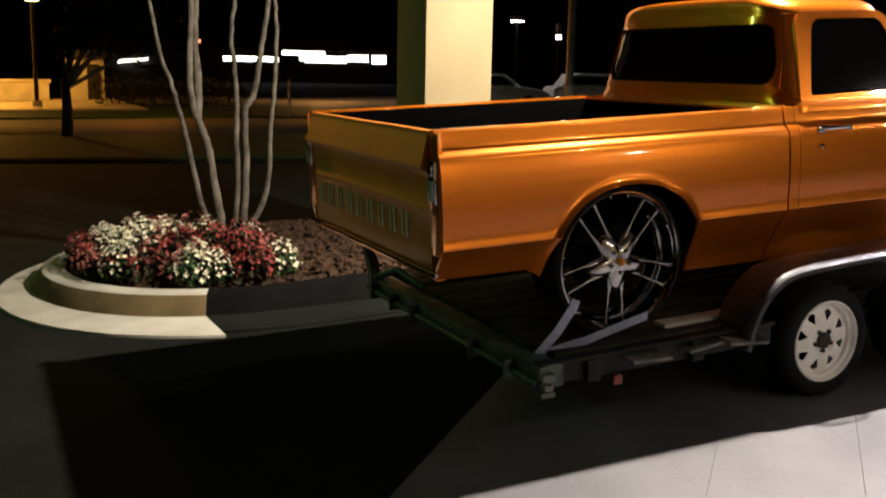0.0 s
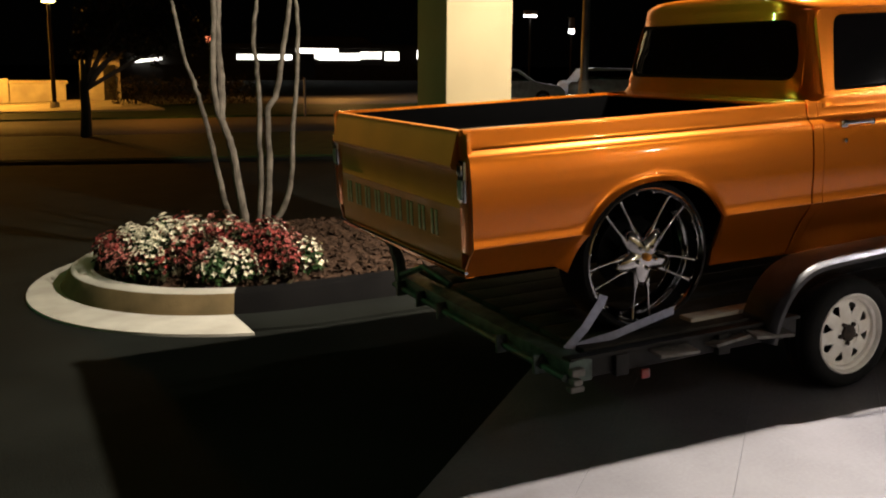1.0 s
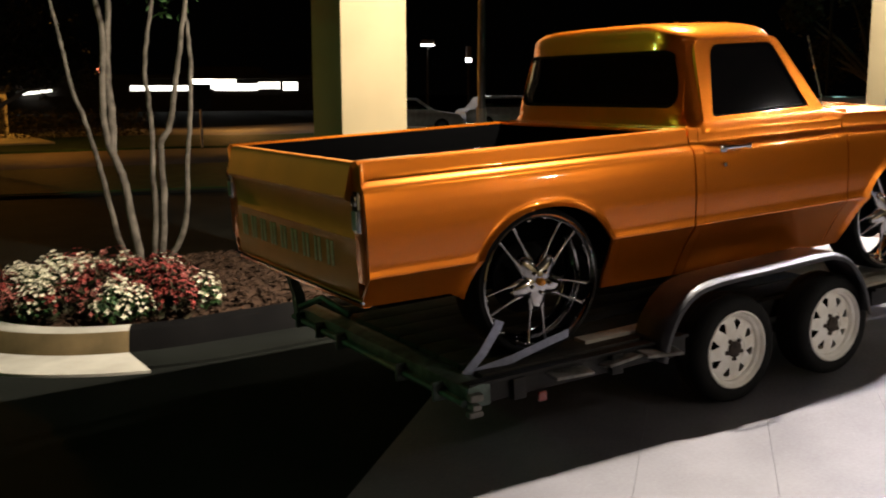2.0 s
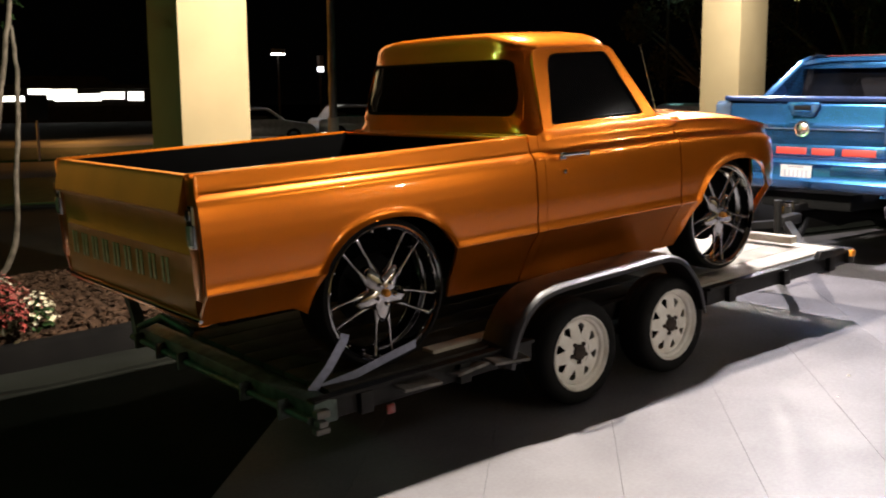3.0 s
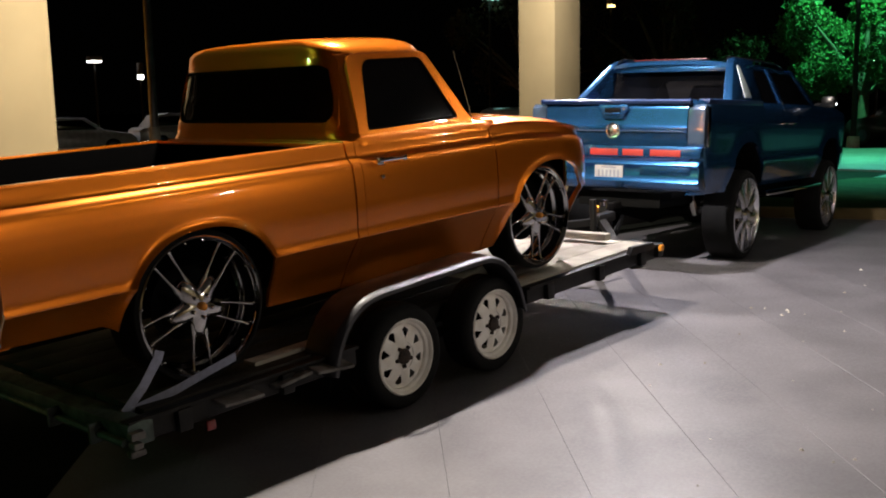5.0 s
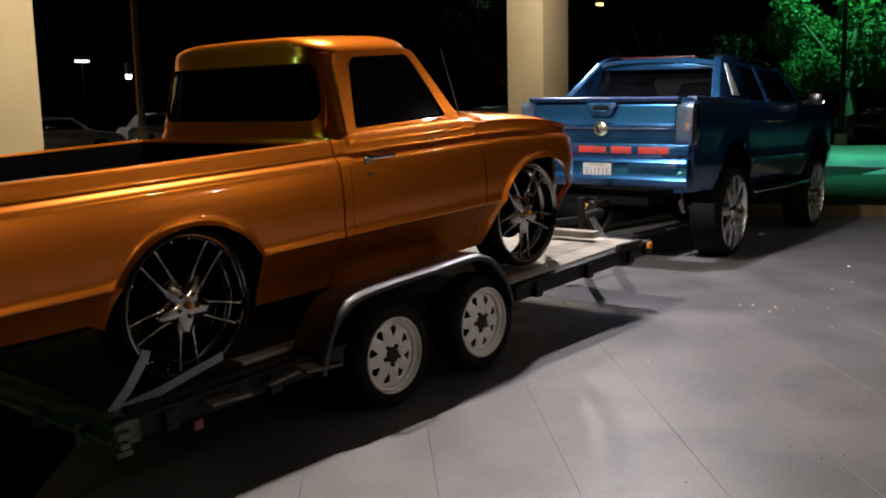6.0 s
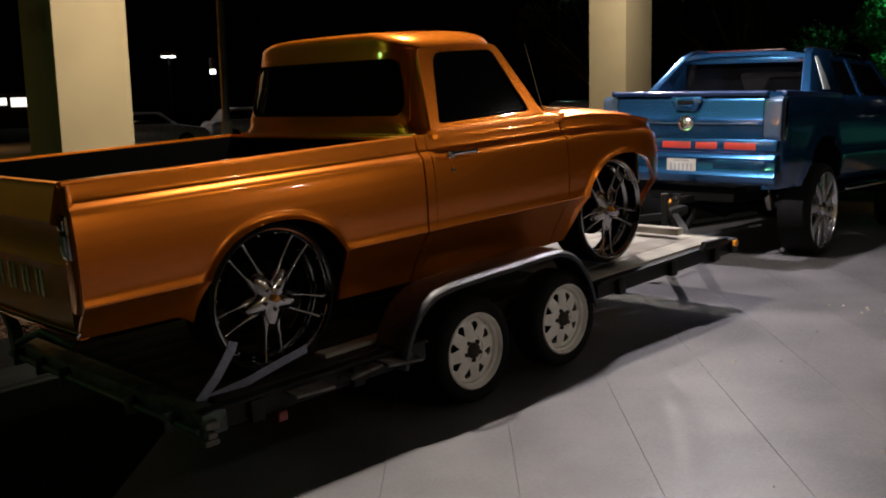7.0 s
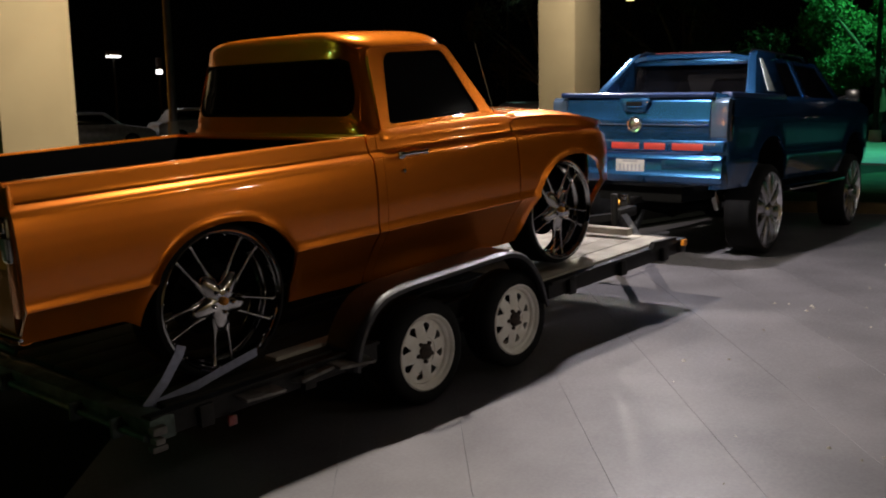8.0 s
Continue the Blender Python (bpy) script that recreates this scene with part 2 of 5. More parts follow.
def tube(points, radius, segs=8, bm=None):
    """A round bar through points; radius is one number or one for each point."""
    own = bmesh.new()
    pts = [Vector(p) for p in points]
    radii = radius if isinstance(radius, (list, tuple)) else [radius] * len(pts)
    rings, side = [], None
    for i, p in enumerate(pts):
        d = (pts[min(i + 1, len(pts) - 1)] - pts[max(i - 1, 0)]).normalized()
        if side is None:
            side = d.orthogonal().normalized()
        side = (side - d * side.dot(d)).normalized()
        other = d.cross(side)
        rings.append([own.verts.new(p + radii[i] * (math.cos(a) * side + math.sin(a) * other)) for a in [2 * math.pi * k / segs for k in range(segs)]])
    for a, b in zip(rings, rings[1:]):
        for k in range(segs):
            own.faces.new((a[k], a[(k + 1) % segs], b[(k + 1) % segs], b[k]))
    own.faces.new(rings[0][::-1])
    own.faces.new(rings[-1])
    return merge(bm, own)


def prism(outline, axis, a, b, bevel=0.0, bm=None):
    """Pulls a flat outline of (p, q) from a to b along an axis."""
    own = bmesh.new()

    def at(p, q, s):
        return {"x": (s, p, q), "y": (p, s, q), "z": (p, q, s)}[axis]
    lo = [own.verts.new(at(p, q, a)) for p, q in outline]
    hi = [own.verts.new(at(p, q, b)) for p, q in outline]
    own.faces.new(lo)
    own.faces.new(hi[::-1])
    n = len(lo)
    for k in range(n):
        own.faces.new((lo[k], lo[(k + 1) % n], hi[(k + 1) % n], hi[k]))
    if bevel:
        bmesh.ops.bevel(own, geom=own.edges[:], offset=bevel, segments=2, affect="EDGES", profile=0.6)
    return merge(bm, own)


def grid(nu, nv, f, thick=0.0, bm=None):
    """A sheet of nu by nv cells, f(s, t) with s and t from 0 to 1; doubled points are joined."""
    own = bmesh.new()
    vs = [[own.verts.new(f(i / nu, j / nv)) for j in range(nv + 1)] for i in range(nu + 1)]
    for i in range(nu):
        for j in range(nv):
            own.faces.new((vs[i][j], vs[i + 1][j], vs[i + 1][j + 1], vs[i][j + 1]))
    bmesh.ops.remove_doubles(own, verts=own.verts, dist=0.0004)
    bmesh.ops.dissolve_degenerate(own, edges=own.edges, dist=0.0002)
    if thick:
        bmesh.ops.recalc_face_normals(own, faces=own.faces)
        bmesh.ops.solidify(own, geom=own.faces[:], thickness=thick)
    return merge(bm, own)


def lerp_table(table, x):
    if x <= table[0][0]:
        return table[0][1]
    for (a, p), (b, q) in zip(table, table[1:]):
        if x <= b:
            return p + (q - p) * (x - a) / (b - a)
    return table[-1][1]


def rounded(x0, x1, y0, y1, r, n=5):
    """A rounded rectangle, counter-clockwise."""
    out = []
    for cx, cy, a in ((x1 - r, y1 - r, 0), (x0 + r, y1 - r, 90), (x0 + r, y0 + r, 180), (x1 - r, y0 + r, 270)):
        out += [(cx + r * math.cos(radians(a + 90 * k / n)), cy + r * math.sin(radians(a + 90 * k / n))) for k in range(n + 1)]
    return out


def ground_z(x):
    """Shaped to fit the view: climbs gently, crests under the tow truck, dips, levels out."""
    if x < 4.0:
        return 0.0355 * (max(x, -8.0) - 2.25)
    knots = ((4.0, 0.0621, 0.0355), (7.0, 0.122, 0.004), (10.8, 0.040, -0.016), (13.0, 0.030, 0.004), (21.0, 0.186, 0.0))
    for (x0, z0, m0), (x1, z1, m1) in zip(knots, knots[1:]):
        if x < x1:
            h = x1 - x0
            k = (x - x0) / h
            return (1 - 3 * k * k + 2 * k ** 3) * z0 + (k - 2 * k * k + k ** 3) * h * m0 + (3 * k * k - 2 * k ** 3) * z1 + (k ** 3 - k * k) * h * m1
    return 0.186


# ground and structure
def build_ground():
    xs = [-400, -120, -40, -8] + [-6 + 1.0 * k for k in range(28)] + [24, 40, 120, 400]
    ys = [-400, -60, -12, 0, 12, 24, 34, 60, 120, 400]
    bm = bmesh.new()
    vs = [[bm.verts.new((x, y, ground_z(x) - 0.012)) for y in ys] for x in xs]
    for i in range(len(xs) - 1):
        for j in range(len(ys) - 1):
            bm.faces.new((vs[i][j], vs[i + 1][j], vs[i + 1][j + 1], vs[i][j + 1]))
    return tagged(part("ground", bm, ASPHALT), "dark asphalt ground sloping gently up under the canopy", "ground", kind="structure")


def build_pavement():
    """Sealed concrete, scored on the diagonal into strips."""
    root = thing("pavement", "smooth grey sealed concrete drive with diagonal scored joints", "pavement", kind="structure")
    step, gap = 0.92, 0.0007
    for k in range(-2, 34):
        lo, hi = 1.685 + step * k + gap, 1.685 + step * (k + 1) - gap
        bm = bmesh.new()
        rows = []
        n = 60
        edge = -30.0
        for y in sorted({-9.5 + 12.1 * i / n for i in range(n + 1)} | {q for q in (edge - lo, edge - hi + 0.001) if -9.5 < q < 2.6}):
            a, b = max(edge, min(21.5, y + lo)), max(edge, min(21.5, y + hi))
            if b - a < 0.0005:
                continue
            za, zb = ground_z(a), ground_z(b)
            e = min(0.002, (b - a) / 3)
            rows.append([bm.verts.new(p) for p in ((a, y, za - 0.012), (a, y, za - 0.001), (a + e, y, za), (b - e, y, zb), (b, y, zb - 0.001), (b, y, zb - 0.012))])
        if len(rows) < 2:
            bm.free()
            continue
        for p, q in zip(rows, rows[1:]):
            for c in range(5):
                bm.faces.new((p[c], p[c + 1], q[c + 1], q[c]))
        part("paving_strip", bm, CONCRETE, root, angle=20)
    return root


CX, CY = 0.05, 4.75          # centre of the island's rounded end


def island_loop(r, z, far=11.5, n=40):
    """Points round the island's rounded end at a distance r from its spine, with the straight sides."""
    pts = [(far, CY - r)] + [(CX + (far - CX) * (1 - k / 12), CY - r) for k in range(1, 12)]
    pts += [(CX + r * math.cos(radians(270 - 180 * k / n)), CY + r * math.sin(radians(270 - 180 * k / n))) for k in range(n + 1)]
    pts += [(CX + (far - CX) * k / 12, CY + r) for k in range(1, 13)]
    k = max(0.0, r - 1.63) / 0.4               # the gutter widens towards the drive
    return [(x + 0.14 * k, y - 0.16 * k * min(1.0, max(0.0, (2.5 - x) / 2.0)), ground_z(x) + z) for x, y in pts]


def build_island():
    root = thing("planter_island", "raised planting island with pale rounded concrete kerb and gutter", "planter", kind="structure")

    def band(name, mat, steps, nose, label=""):
        bm = bmesh.new()
        rings = [[bm.verts.new(p) for p in island_loop(r, z)] for r, z in steps]
        n = len(rings[0])
        for a, b in zip(rings, rings[1:]):
            for k in range(n - 1):
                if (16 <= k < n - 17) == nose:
                    bm.faces.new((a[k], a[k + 1], b[k + 1], b[k]))
        bmesh.ops.delete(bm, geom=[v for v in bm.verts if not v.link_faces], context="VERTS")
        return part(name, bm, mat, root, label, angle=50)
    pan = [(2.06, -0.012), (2.055, 0.012), (1.85, 0.010), (1.63, 0.004)]
    face = [(1.632, -0.01), (1.615, 0.03), (1.555, 0.13), (1.54, 0.145)]
    top = [(1.542, 0.143), (1.52, 0.155), (1.38, 0.155), (1.355, 0.148), (1.35, 0.06)]
    band("gutter", KERB, pan, True, "pale concrete gutter pan")
    band("kerb_face", KERB_SIDE, face, True, "brown kerb face")
    band("kerb_top", KERB, top, True, "pale concrete kerb top")
    # straight sides coloured dark to stand for the shade lying on them
    band("side_gutter", ASPHALT, [(1.98, -0.012), (1.975, 0.012), (1.80, 0.010), (1.63, 0.004)], False, "gutter pan darkened for shade")
    band("side_kerb_face", KERB_SHADED, face, False, "kerb face blackened for shade")
    band("side_kerb_top", KERB_SHADED, top, False, "kerb top blackened for shade")
    bm = bmesh.new()
    loops = []
    for r, z in ((1.36, 0.11), (1.25, 0.15), (1.0, 0.20), (0.6, 0.25), (0.2, 0.27)):
        loops.append([bm.verts.new((x, y, zz + 0.02 * noise.noise((x * 3, y * 3, 0)))) for x, y, zz in island_loop(r, z)])
    for a, b in zip(loops, loops[1:]):
        for k in range(len(a) - 1):
            bm.faces.new((a[k], a[k + 1], b[k + 1], b[k]))
    bm.faces.new([v for v in loops[-1]])
    part("soil", bm, MULCH, root, "brown mulch bed")
    return root


def mulch_z(x, y):
    d = math.hypot(min(0.0, x - CX), y - CY) if x < CX else abs(y - CY)
    return ground_z(x) + lerp_table([(0.0, 0.27), (0.6, 0.25), (1.0, 0.20), (1.25, 0.15), (1.36, 0.11)], d)


def build_mulch():
    """Loose bark chips over the bed."""
    rng = random.Random(4)
    bm = bmesh.new()
    for _ in range(5200):
        x = rng.uniform(-1.2, 3.2)
        y = rng.uniform(CY - 1.3, CY + 1.3)
        if math.hypot(min(0.0, x - CX), y - CY) > 1.32:
            continue
        z = mulch_z(x, y) + rng.uniform(0.0, 0.025)
        a, l, w = rng.uniform(0, 6.28), rng.uniform(0.018, 0.05), rng.uniform(0.006, 0.016)
        up = rng.uniform(-0.6, 0.6) * l
        d, s = Vector((math.cos(a) * l, math.sin(a) * l, up)), Vector((-math.sin(a) * w, math.cos(a) * w, rng.uniform(-.5, .5) * w))
        p = Vector((x, y, z))
        q = [bm.verts.new(v) for v in (p - d - s, p + d - s, p + d + s, p - d + s)]
        top = bm.verts.new(p + Vector((0, 0, 0.012)))
        for i in range(4):
            bm.faces.new((q[i], q[(i + 1) % 4], top))
    return tagged(part("mulch", bm, MULCH, smooth=False), "loose brown bark mulch chips", "mulch", kind="stuff")


def build_column(x0, y0, w, name):
    z0 = ground_z(x0 + w / 2)
    base = z0 + (0.12 if y0 < 6.7 and x0 < 11 else 0)
    root = thing(name, "square cream stucco column carrying the entrance canopy", "column", group="canopy columns", kind="structure")
    bm = box((x0 + w / 2, y0 + w / 2, (base - 0.2 + 4.45) / 2), (w, w, 4.65 - base), 0.012)
    part("shaft", bm, CREAM, root, "cream stucco shaft")
    bm = box((x0 + w / 2, y0 + w / 2, base + 0.12), (w + 0.10, w + 0.10, 0.34), 0.02)
    part("plinth", bm, CREAM, root)
    return root


build_ground()
build_column(1.59, 3.85, 0.64, "column_1")
build_column(9.89, 4.2, 0.64, "column_2")
tagged(part("ceiling", box((5.4, -3.0, 4.56), (13.6, 16.2, 0.3), 0.02), CEILING), "dull canopy soffit over the drive", "ceiling", kind="structure")
# unseen wall, added in cream so it throws lamp light onto the pickup
tagged(part("bounce_wall", box((4.0, -11.6, 2.5), (24.0, 0.4, 5.4), 0.02), CREAM), "unseen cream wall added behind the drive to bounce light", "wall", kind="structure")


# the orange pickup, in its own frame: u ahead, v to its left, w up from a level near the deck
TILT = Matrix.Translation((0, 0, 0.4053)) @ Matrix.Rotation(radians(-3.0), 4, "Y")
MID = 0.99
SIDE = [(0.20, -0.200), (0.26, -0.172), (0.33, -0.136), (0.42, -0.083), (0.495, -0.0290), (0.518, -0.010), (0.528, -0.001), (0.535, 0.0005), (0.545, -0.002), (0.556, -0.0045),
        (0.58, -0.0065), (0.62, -0.0035), (0.66, -0.0010), (0.70, 0.0), (0.74, -0.0004), (0.80, -0.0024), (0.86, -0.0064), (0.90, -0.0105), (0.92, -0.0132), (0.935, -0.0164), (0.945, -0.0200),
        (0.952, -0.0238), (0.958, -0.0285), (0.9645, -0.0352), (0.971, -0.0428), (0.9775, -0.0492), (0.985, -0.0542), (0.995, -0.0585), (1.008, -0.0618), (1.024, -0.0648), (1.04, -0.0675), (1.06, -0.0708), (1.066, -0.0730), (1.072, -0.0785)]
ROWS = sorted({0.20, 0.24, 0.28, 0.33, 0.38, 0.42, 0.46, 0.49, 0.505, 0.518, 0.523, 0.528, 0.535, 0.540, 0.545, 0.550, 0.556, 0.565} | {round(0.575 + 0.0125 * k, 4) for k in range(26)}
              | {0.90, 0.912, 0.925, 0.932, 0.938, 0.943, 0.947, 0.951, 0.954, 0.957, 0.960, 0.963, 0.966, 0.969, 0.972, 0.9755, 0.979, 0.983, 0.988, 0.994, 1.0, 1.01, 1.03, 1.055, 1.062, 1.066, 1.07, 1.072})
REAR_ARCH = (1.02, 0.33, 0.448, 0.425, 2.2)
FRONT_ARCH = (3.937, 0.36, 0.44, 0.415, 2.2)


def arch_edge(u, arch):
    c, w0, rx, rz, e = arch
    k = abs(u - c) / rx
    return w0 + rz * (1 - k ** e) ** (1 / e) if k < 1 else -9.0


def arch_gap(u, w, arch):
    c, w0, rx, rz, e = arch
    return ((abs(u - c) / rx) ** e + (max(w - w0, 0) / rz) ** e) ** (1 / e) - 1


def side_out(u, w, arch, nose=False):
    """How far the skin stands out from the flat side."""
    drop = fender_drop(u) if nose else 0.0
    ww = w if w < 0.6 else 0.6 + (w - 0.6) * 0.472 / (0.472 - drop)
    o = lerp_table(SIDE, ww)
    gap = arch_gap(u, w, arch)
    o += (0.013 * math.exp(-(gap / 0.055) ** 2) + 0.007 * math.exp(-(gap / 0.020) ** 2)) * (1 if w > 0.30 else 0.5) * (0.35 if nose and u > 4.25 else 1.0)
    if nose and u > 4.08:
        k = min((u - 4.08) / 0.515, 1.0)
        o -= 0.22 * (1 - math.sqrt(max(0.0, 1 - k * k)))
    return o


def fender_drop(u):
    return 0.0 if u < 3.45 else 0.135 * ((u - 3.45) / 1.12) ** 2.0


def columns(u0, u1, arch, n=46):
    us = {round(u0 + (u1 - u0) * k / n, 4) for k in range(n + 1)}
    c, rx = arch[0], arch[2]
    for k in range(-70, 71):
        u = c + rx * math.sin(math.pi / 2 * k / 70) * 0.9999
        if u0 <= u <= u1:
            us.add(round(u, 4))
    return sorted(us)


def side_panel(u0, u1, low, arch, right, nose=False, skin=0.022):
    us = columns(u0, u1, arch)
    bm = bmesh.new()
    lines = []
    for u in us:
        lo = max(lerp_table(low, u), arch_edge(u, arch))
        drop = fender_drop(u) if nose else 0.0
        line = []
        for w in ROWS:
            w = w if w < 0.6 else w - drop * (w - 0.6) / 0.472
            w = max(w, lo)
            o = side_out(u, w, arch, nose)
            v = -o if right else 2 * MID + o
            line.append(bm.verts.new((u, v, w)))
        lines.append(line)
    for a, b in zip(lines, lines[1:]):
        for j in range(len(ROWS) - 1):
            bm.faces.new((a[j], b[j], b[j + 1], a[j + 1]))
    bmesh.ops.remove_doubles(bm, verts=bm.verts, dist=0.0003)
    bmesh.ops.recalc_face_normals(bm, faces=bm.faces)
    probe = max(bm.faces, key=lambda f: f.calc_area())
    if (probe.normal.y > 0) == right:
        bmesh.ops.reverse_faces(bm, faces=bm.faces)
    edges = [e for e in bm.edges if e.is_boundary]
    ret = bmesh.ops.extrude_edge_only(bm, edges=edges)
    for v in ret["geom"]:
        if isinstance(v, bmesh.types.BMVert):
            v.co.y += skin if right else -skin
    return bm


def keep(name, bm, material, parent, label="", angle=30):
    """As part(), but leaves the faces turned as they are."""
    me = bpy.data.meshes.new(name)
    bm.to_mesh(me)
    bm.free()
    me.materials.append(material)
    me.shade_smooth()
    me.set_sharp_from_angle(angle=radians(angle))
    ob = new(name, me)
    ob.parent = parent
    if label:
        ob["label"] = label
    return ob


GREEN_HOUSE = [  # w, rear u, front u, side v, corner radius
    (1.035, 2.088, 3.44, 0.050, 0.13), (1.075, 2.091, 3.43, 0.058, 0.13), (1.098, 2.093, 3.36, 0.080, 0.13), (1.11, 2.095, 3.30, 0.092, 0.14), (1.20, 2.103, 3.235, 0.118, 0.15),
    (1.30, 2.112, 3.155, 0.146, 0.16), (1.42, 2.123, 3.055, 0.180, 0.17), (1.53, 2.133, 2.965, 0.212, 0.18), (1.560, 2.138, 2.945, 0.220, 0.18),
    (1.568, 2.139, 2.955, 0.208, 0.19), (1.580, 2.141, 2.950, 0.211, 0.19), (1.604, 2.143, 2.930, 0.232, 0.17), (1.626, 2.147, 2.905, 0.265, 0.17), (1.645, 2.157, 2.87, 0.325, 0.17),
    (1.658, 2.190, 2.82, 0.42, 0.17), (1.666, 2.30, 2.74, 0.58, 0.13)]


def house_at(w):
    return [lerp_table([(row[0], row[k]) for row in GREEN_HOUSE], w) for k in (1, 2, 3, 4)]


def greenhouse(parent):
    """Cab pillars and roof: a lofted shell with the window openings cut through it."""
    heights = sorted({row[0] for row in GREEN_HOUSE} | {1.115, 1.15, 1.16, 1.25, 1.36, 1.48, 1.545, 1.55})
    n = 26
    bm = bmesh.new()
    rings = []
    for w in heights:
        a, b, s, r = house_at(w)
        ring = []
        sides = ((b, s, a, s), (a, s, a, 2 * MID - s), (a, 2 * MID - s, b, 2 * MID - s), (b, 2 * MID - s, b, s))
        for x0, y0, x1, y1 in sides:
            for k in range(n):
                ring.append([x0 + (x1 - x0) * k / n, y0 + (y1 - y0) * k / n])
        for p in ring:                       # round the plan's corners
            for cx, sx in ((a, 1), (b, -1)):
                for cy, sy in ((s, 1), (2 * MID - s, -1)):
                    dx, dy = r - (p[0] - cx) * sx, r - (p[1] - cy) * sy
                    if 0 < dx <= r + 1e-6 and 0 < dy <= r + 1e-6:
                        m = max(dx, dy)
                        l = math.hypot(dx, dy)
                        p[0], p[1] = cx + sx * (r - dx * m / l), cy + sy * (r - dy * m / l)
        rings.append([bm.verts.new((x, y, w + (0.0 if w < 1.6 else 0.012 * (1 - ((y - MID) / 0.7) ** 2)))) for x, y in ring])
    for a, b in zip(rings, rings[1:]):
        for k in range(4 * n):
            j = (k + 1) % (4 * n)
            bm.faces.new((a[k], a[j], b[j], b[k]))
    bm.faces.new(rings[-1])
    # openings: side windows, rear window, windscreen
    gone = []
    for f in bm.faces:
        c = f.calc_center_median()
        a, b, s, r = house_at(c.z)
        if 1.11 < c.z < 1.56:
            on_side = min(c.y - s, 2 * MID - s - c.y) < 0.02
            if on_side and a + 0.14 < c.x < b - 0.045:
                gone.append(f)
        if 1.16 < c.z < 1.53 and c.x - a < 0.03 and s + 0.075 < c.y < 2 * MID - s - 0.075:
            gone.append(f)
        if 1.11 < c.z < 1.55 and b - c.x < 0.03 and s + 0.09 < c.y < 2 * MID - s - 0.09:
            gone.append(f)
    bmesh.ops.delete(bm, geom=list(set(gone)), context="FACES")
    bmesh.ops.recalc_face_normals(bm, faces=bm.faces)
    bmesh.ops.solidify(bm, geom=bm.faces[:], thickness=0.022)
    return part("cab_shell", bm, ORANGE, parent, "orange cab roof and pillars", angle=40)


def rounded_poly(corners, radii, n=6):
    out = []
    m = len(corners)
    for i, (c, r) in enumerate(zip(corners, radii)):
        p, q, s = Vector(corners[i - 1]), Vector(c), Vector(corners[(i + 1) % m])
        d0, d1 = (p - q).normalized(), (s - q).normalized()
        a, b = q + d0 * r, q + d1 * r
        for k in range(n + 1):
            t = k / n
            out.append(tuple((1 - t) ** 2 * a + 2 * t * (1 - t) * q + t * t * b))
    return out


def ring_frame(outer, inner, place, thick, push):
    """A flat frame between two outlines with the same number of points, mapped into space by place(p, q, depth)."""
    bm = bmesh.new()
    loops = []
    for outline, d in ((outer, 0.0), (outer, -push), (inner, -push), (inner, thick), (outer, thick)):
        loops.append([bm.verts.new(place(p, q, d)) for p, q in outline])
    n = len(outer)
    for a, b in zip(loops, loops[1:] + loops[:1]):
        for k in range(n):
            bm.faces.new((a[k], a[(k + 1) % n], b[(k + 1) % n], b[k]))
    return bm


def pane(outline, place, d0, d1):
    bm = bmesh.new()
    a = [bm.verts.new(place(p, q, d0)) for p, q in outline]
    b = [bm.verts.new(place(p, q, d1)) for p, q in outline]
    bm.faces.new(a)
    bm.faces.new(b[::-1])
    n = len(a)
    for k in range(n):
        bm.faces.new((a[k], a[(k + 1) % n], b[(k + 1) % n], b[k]))
    return bm


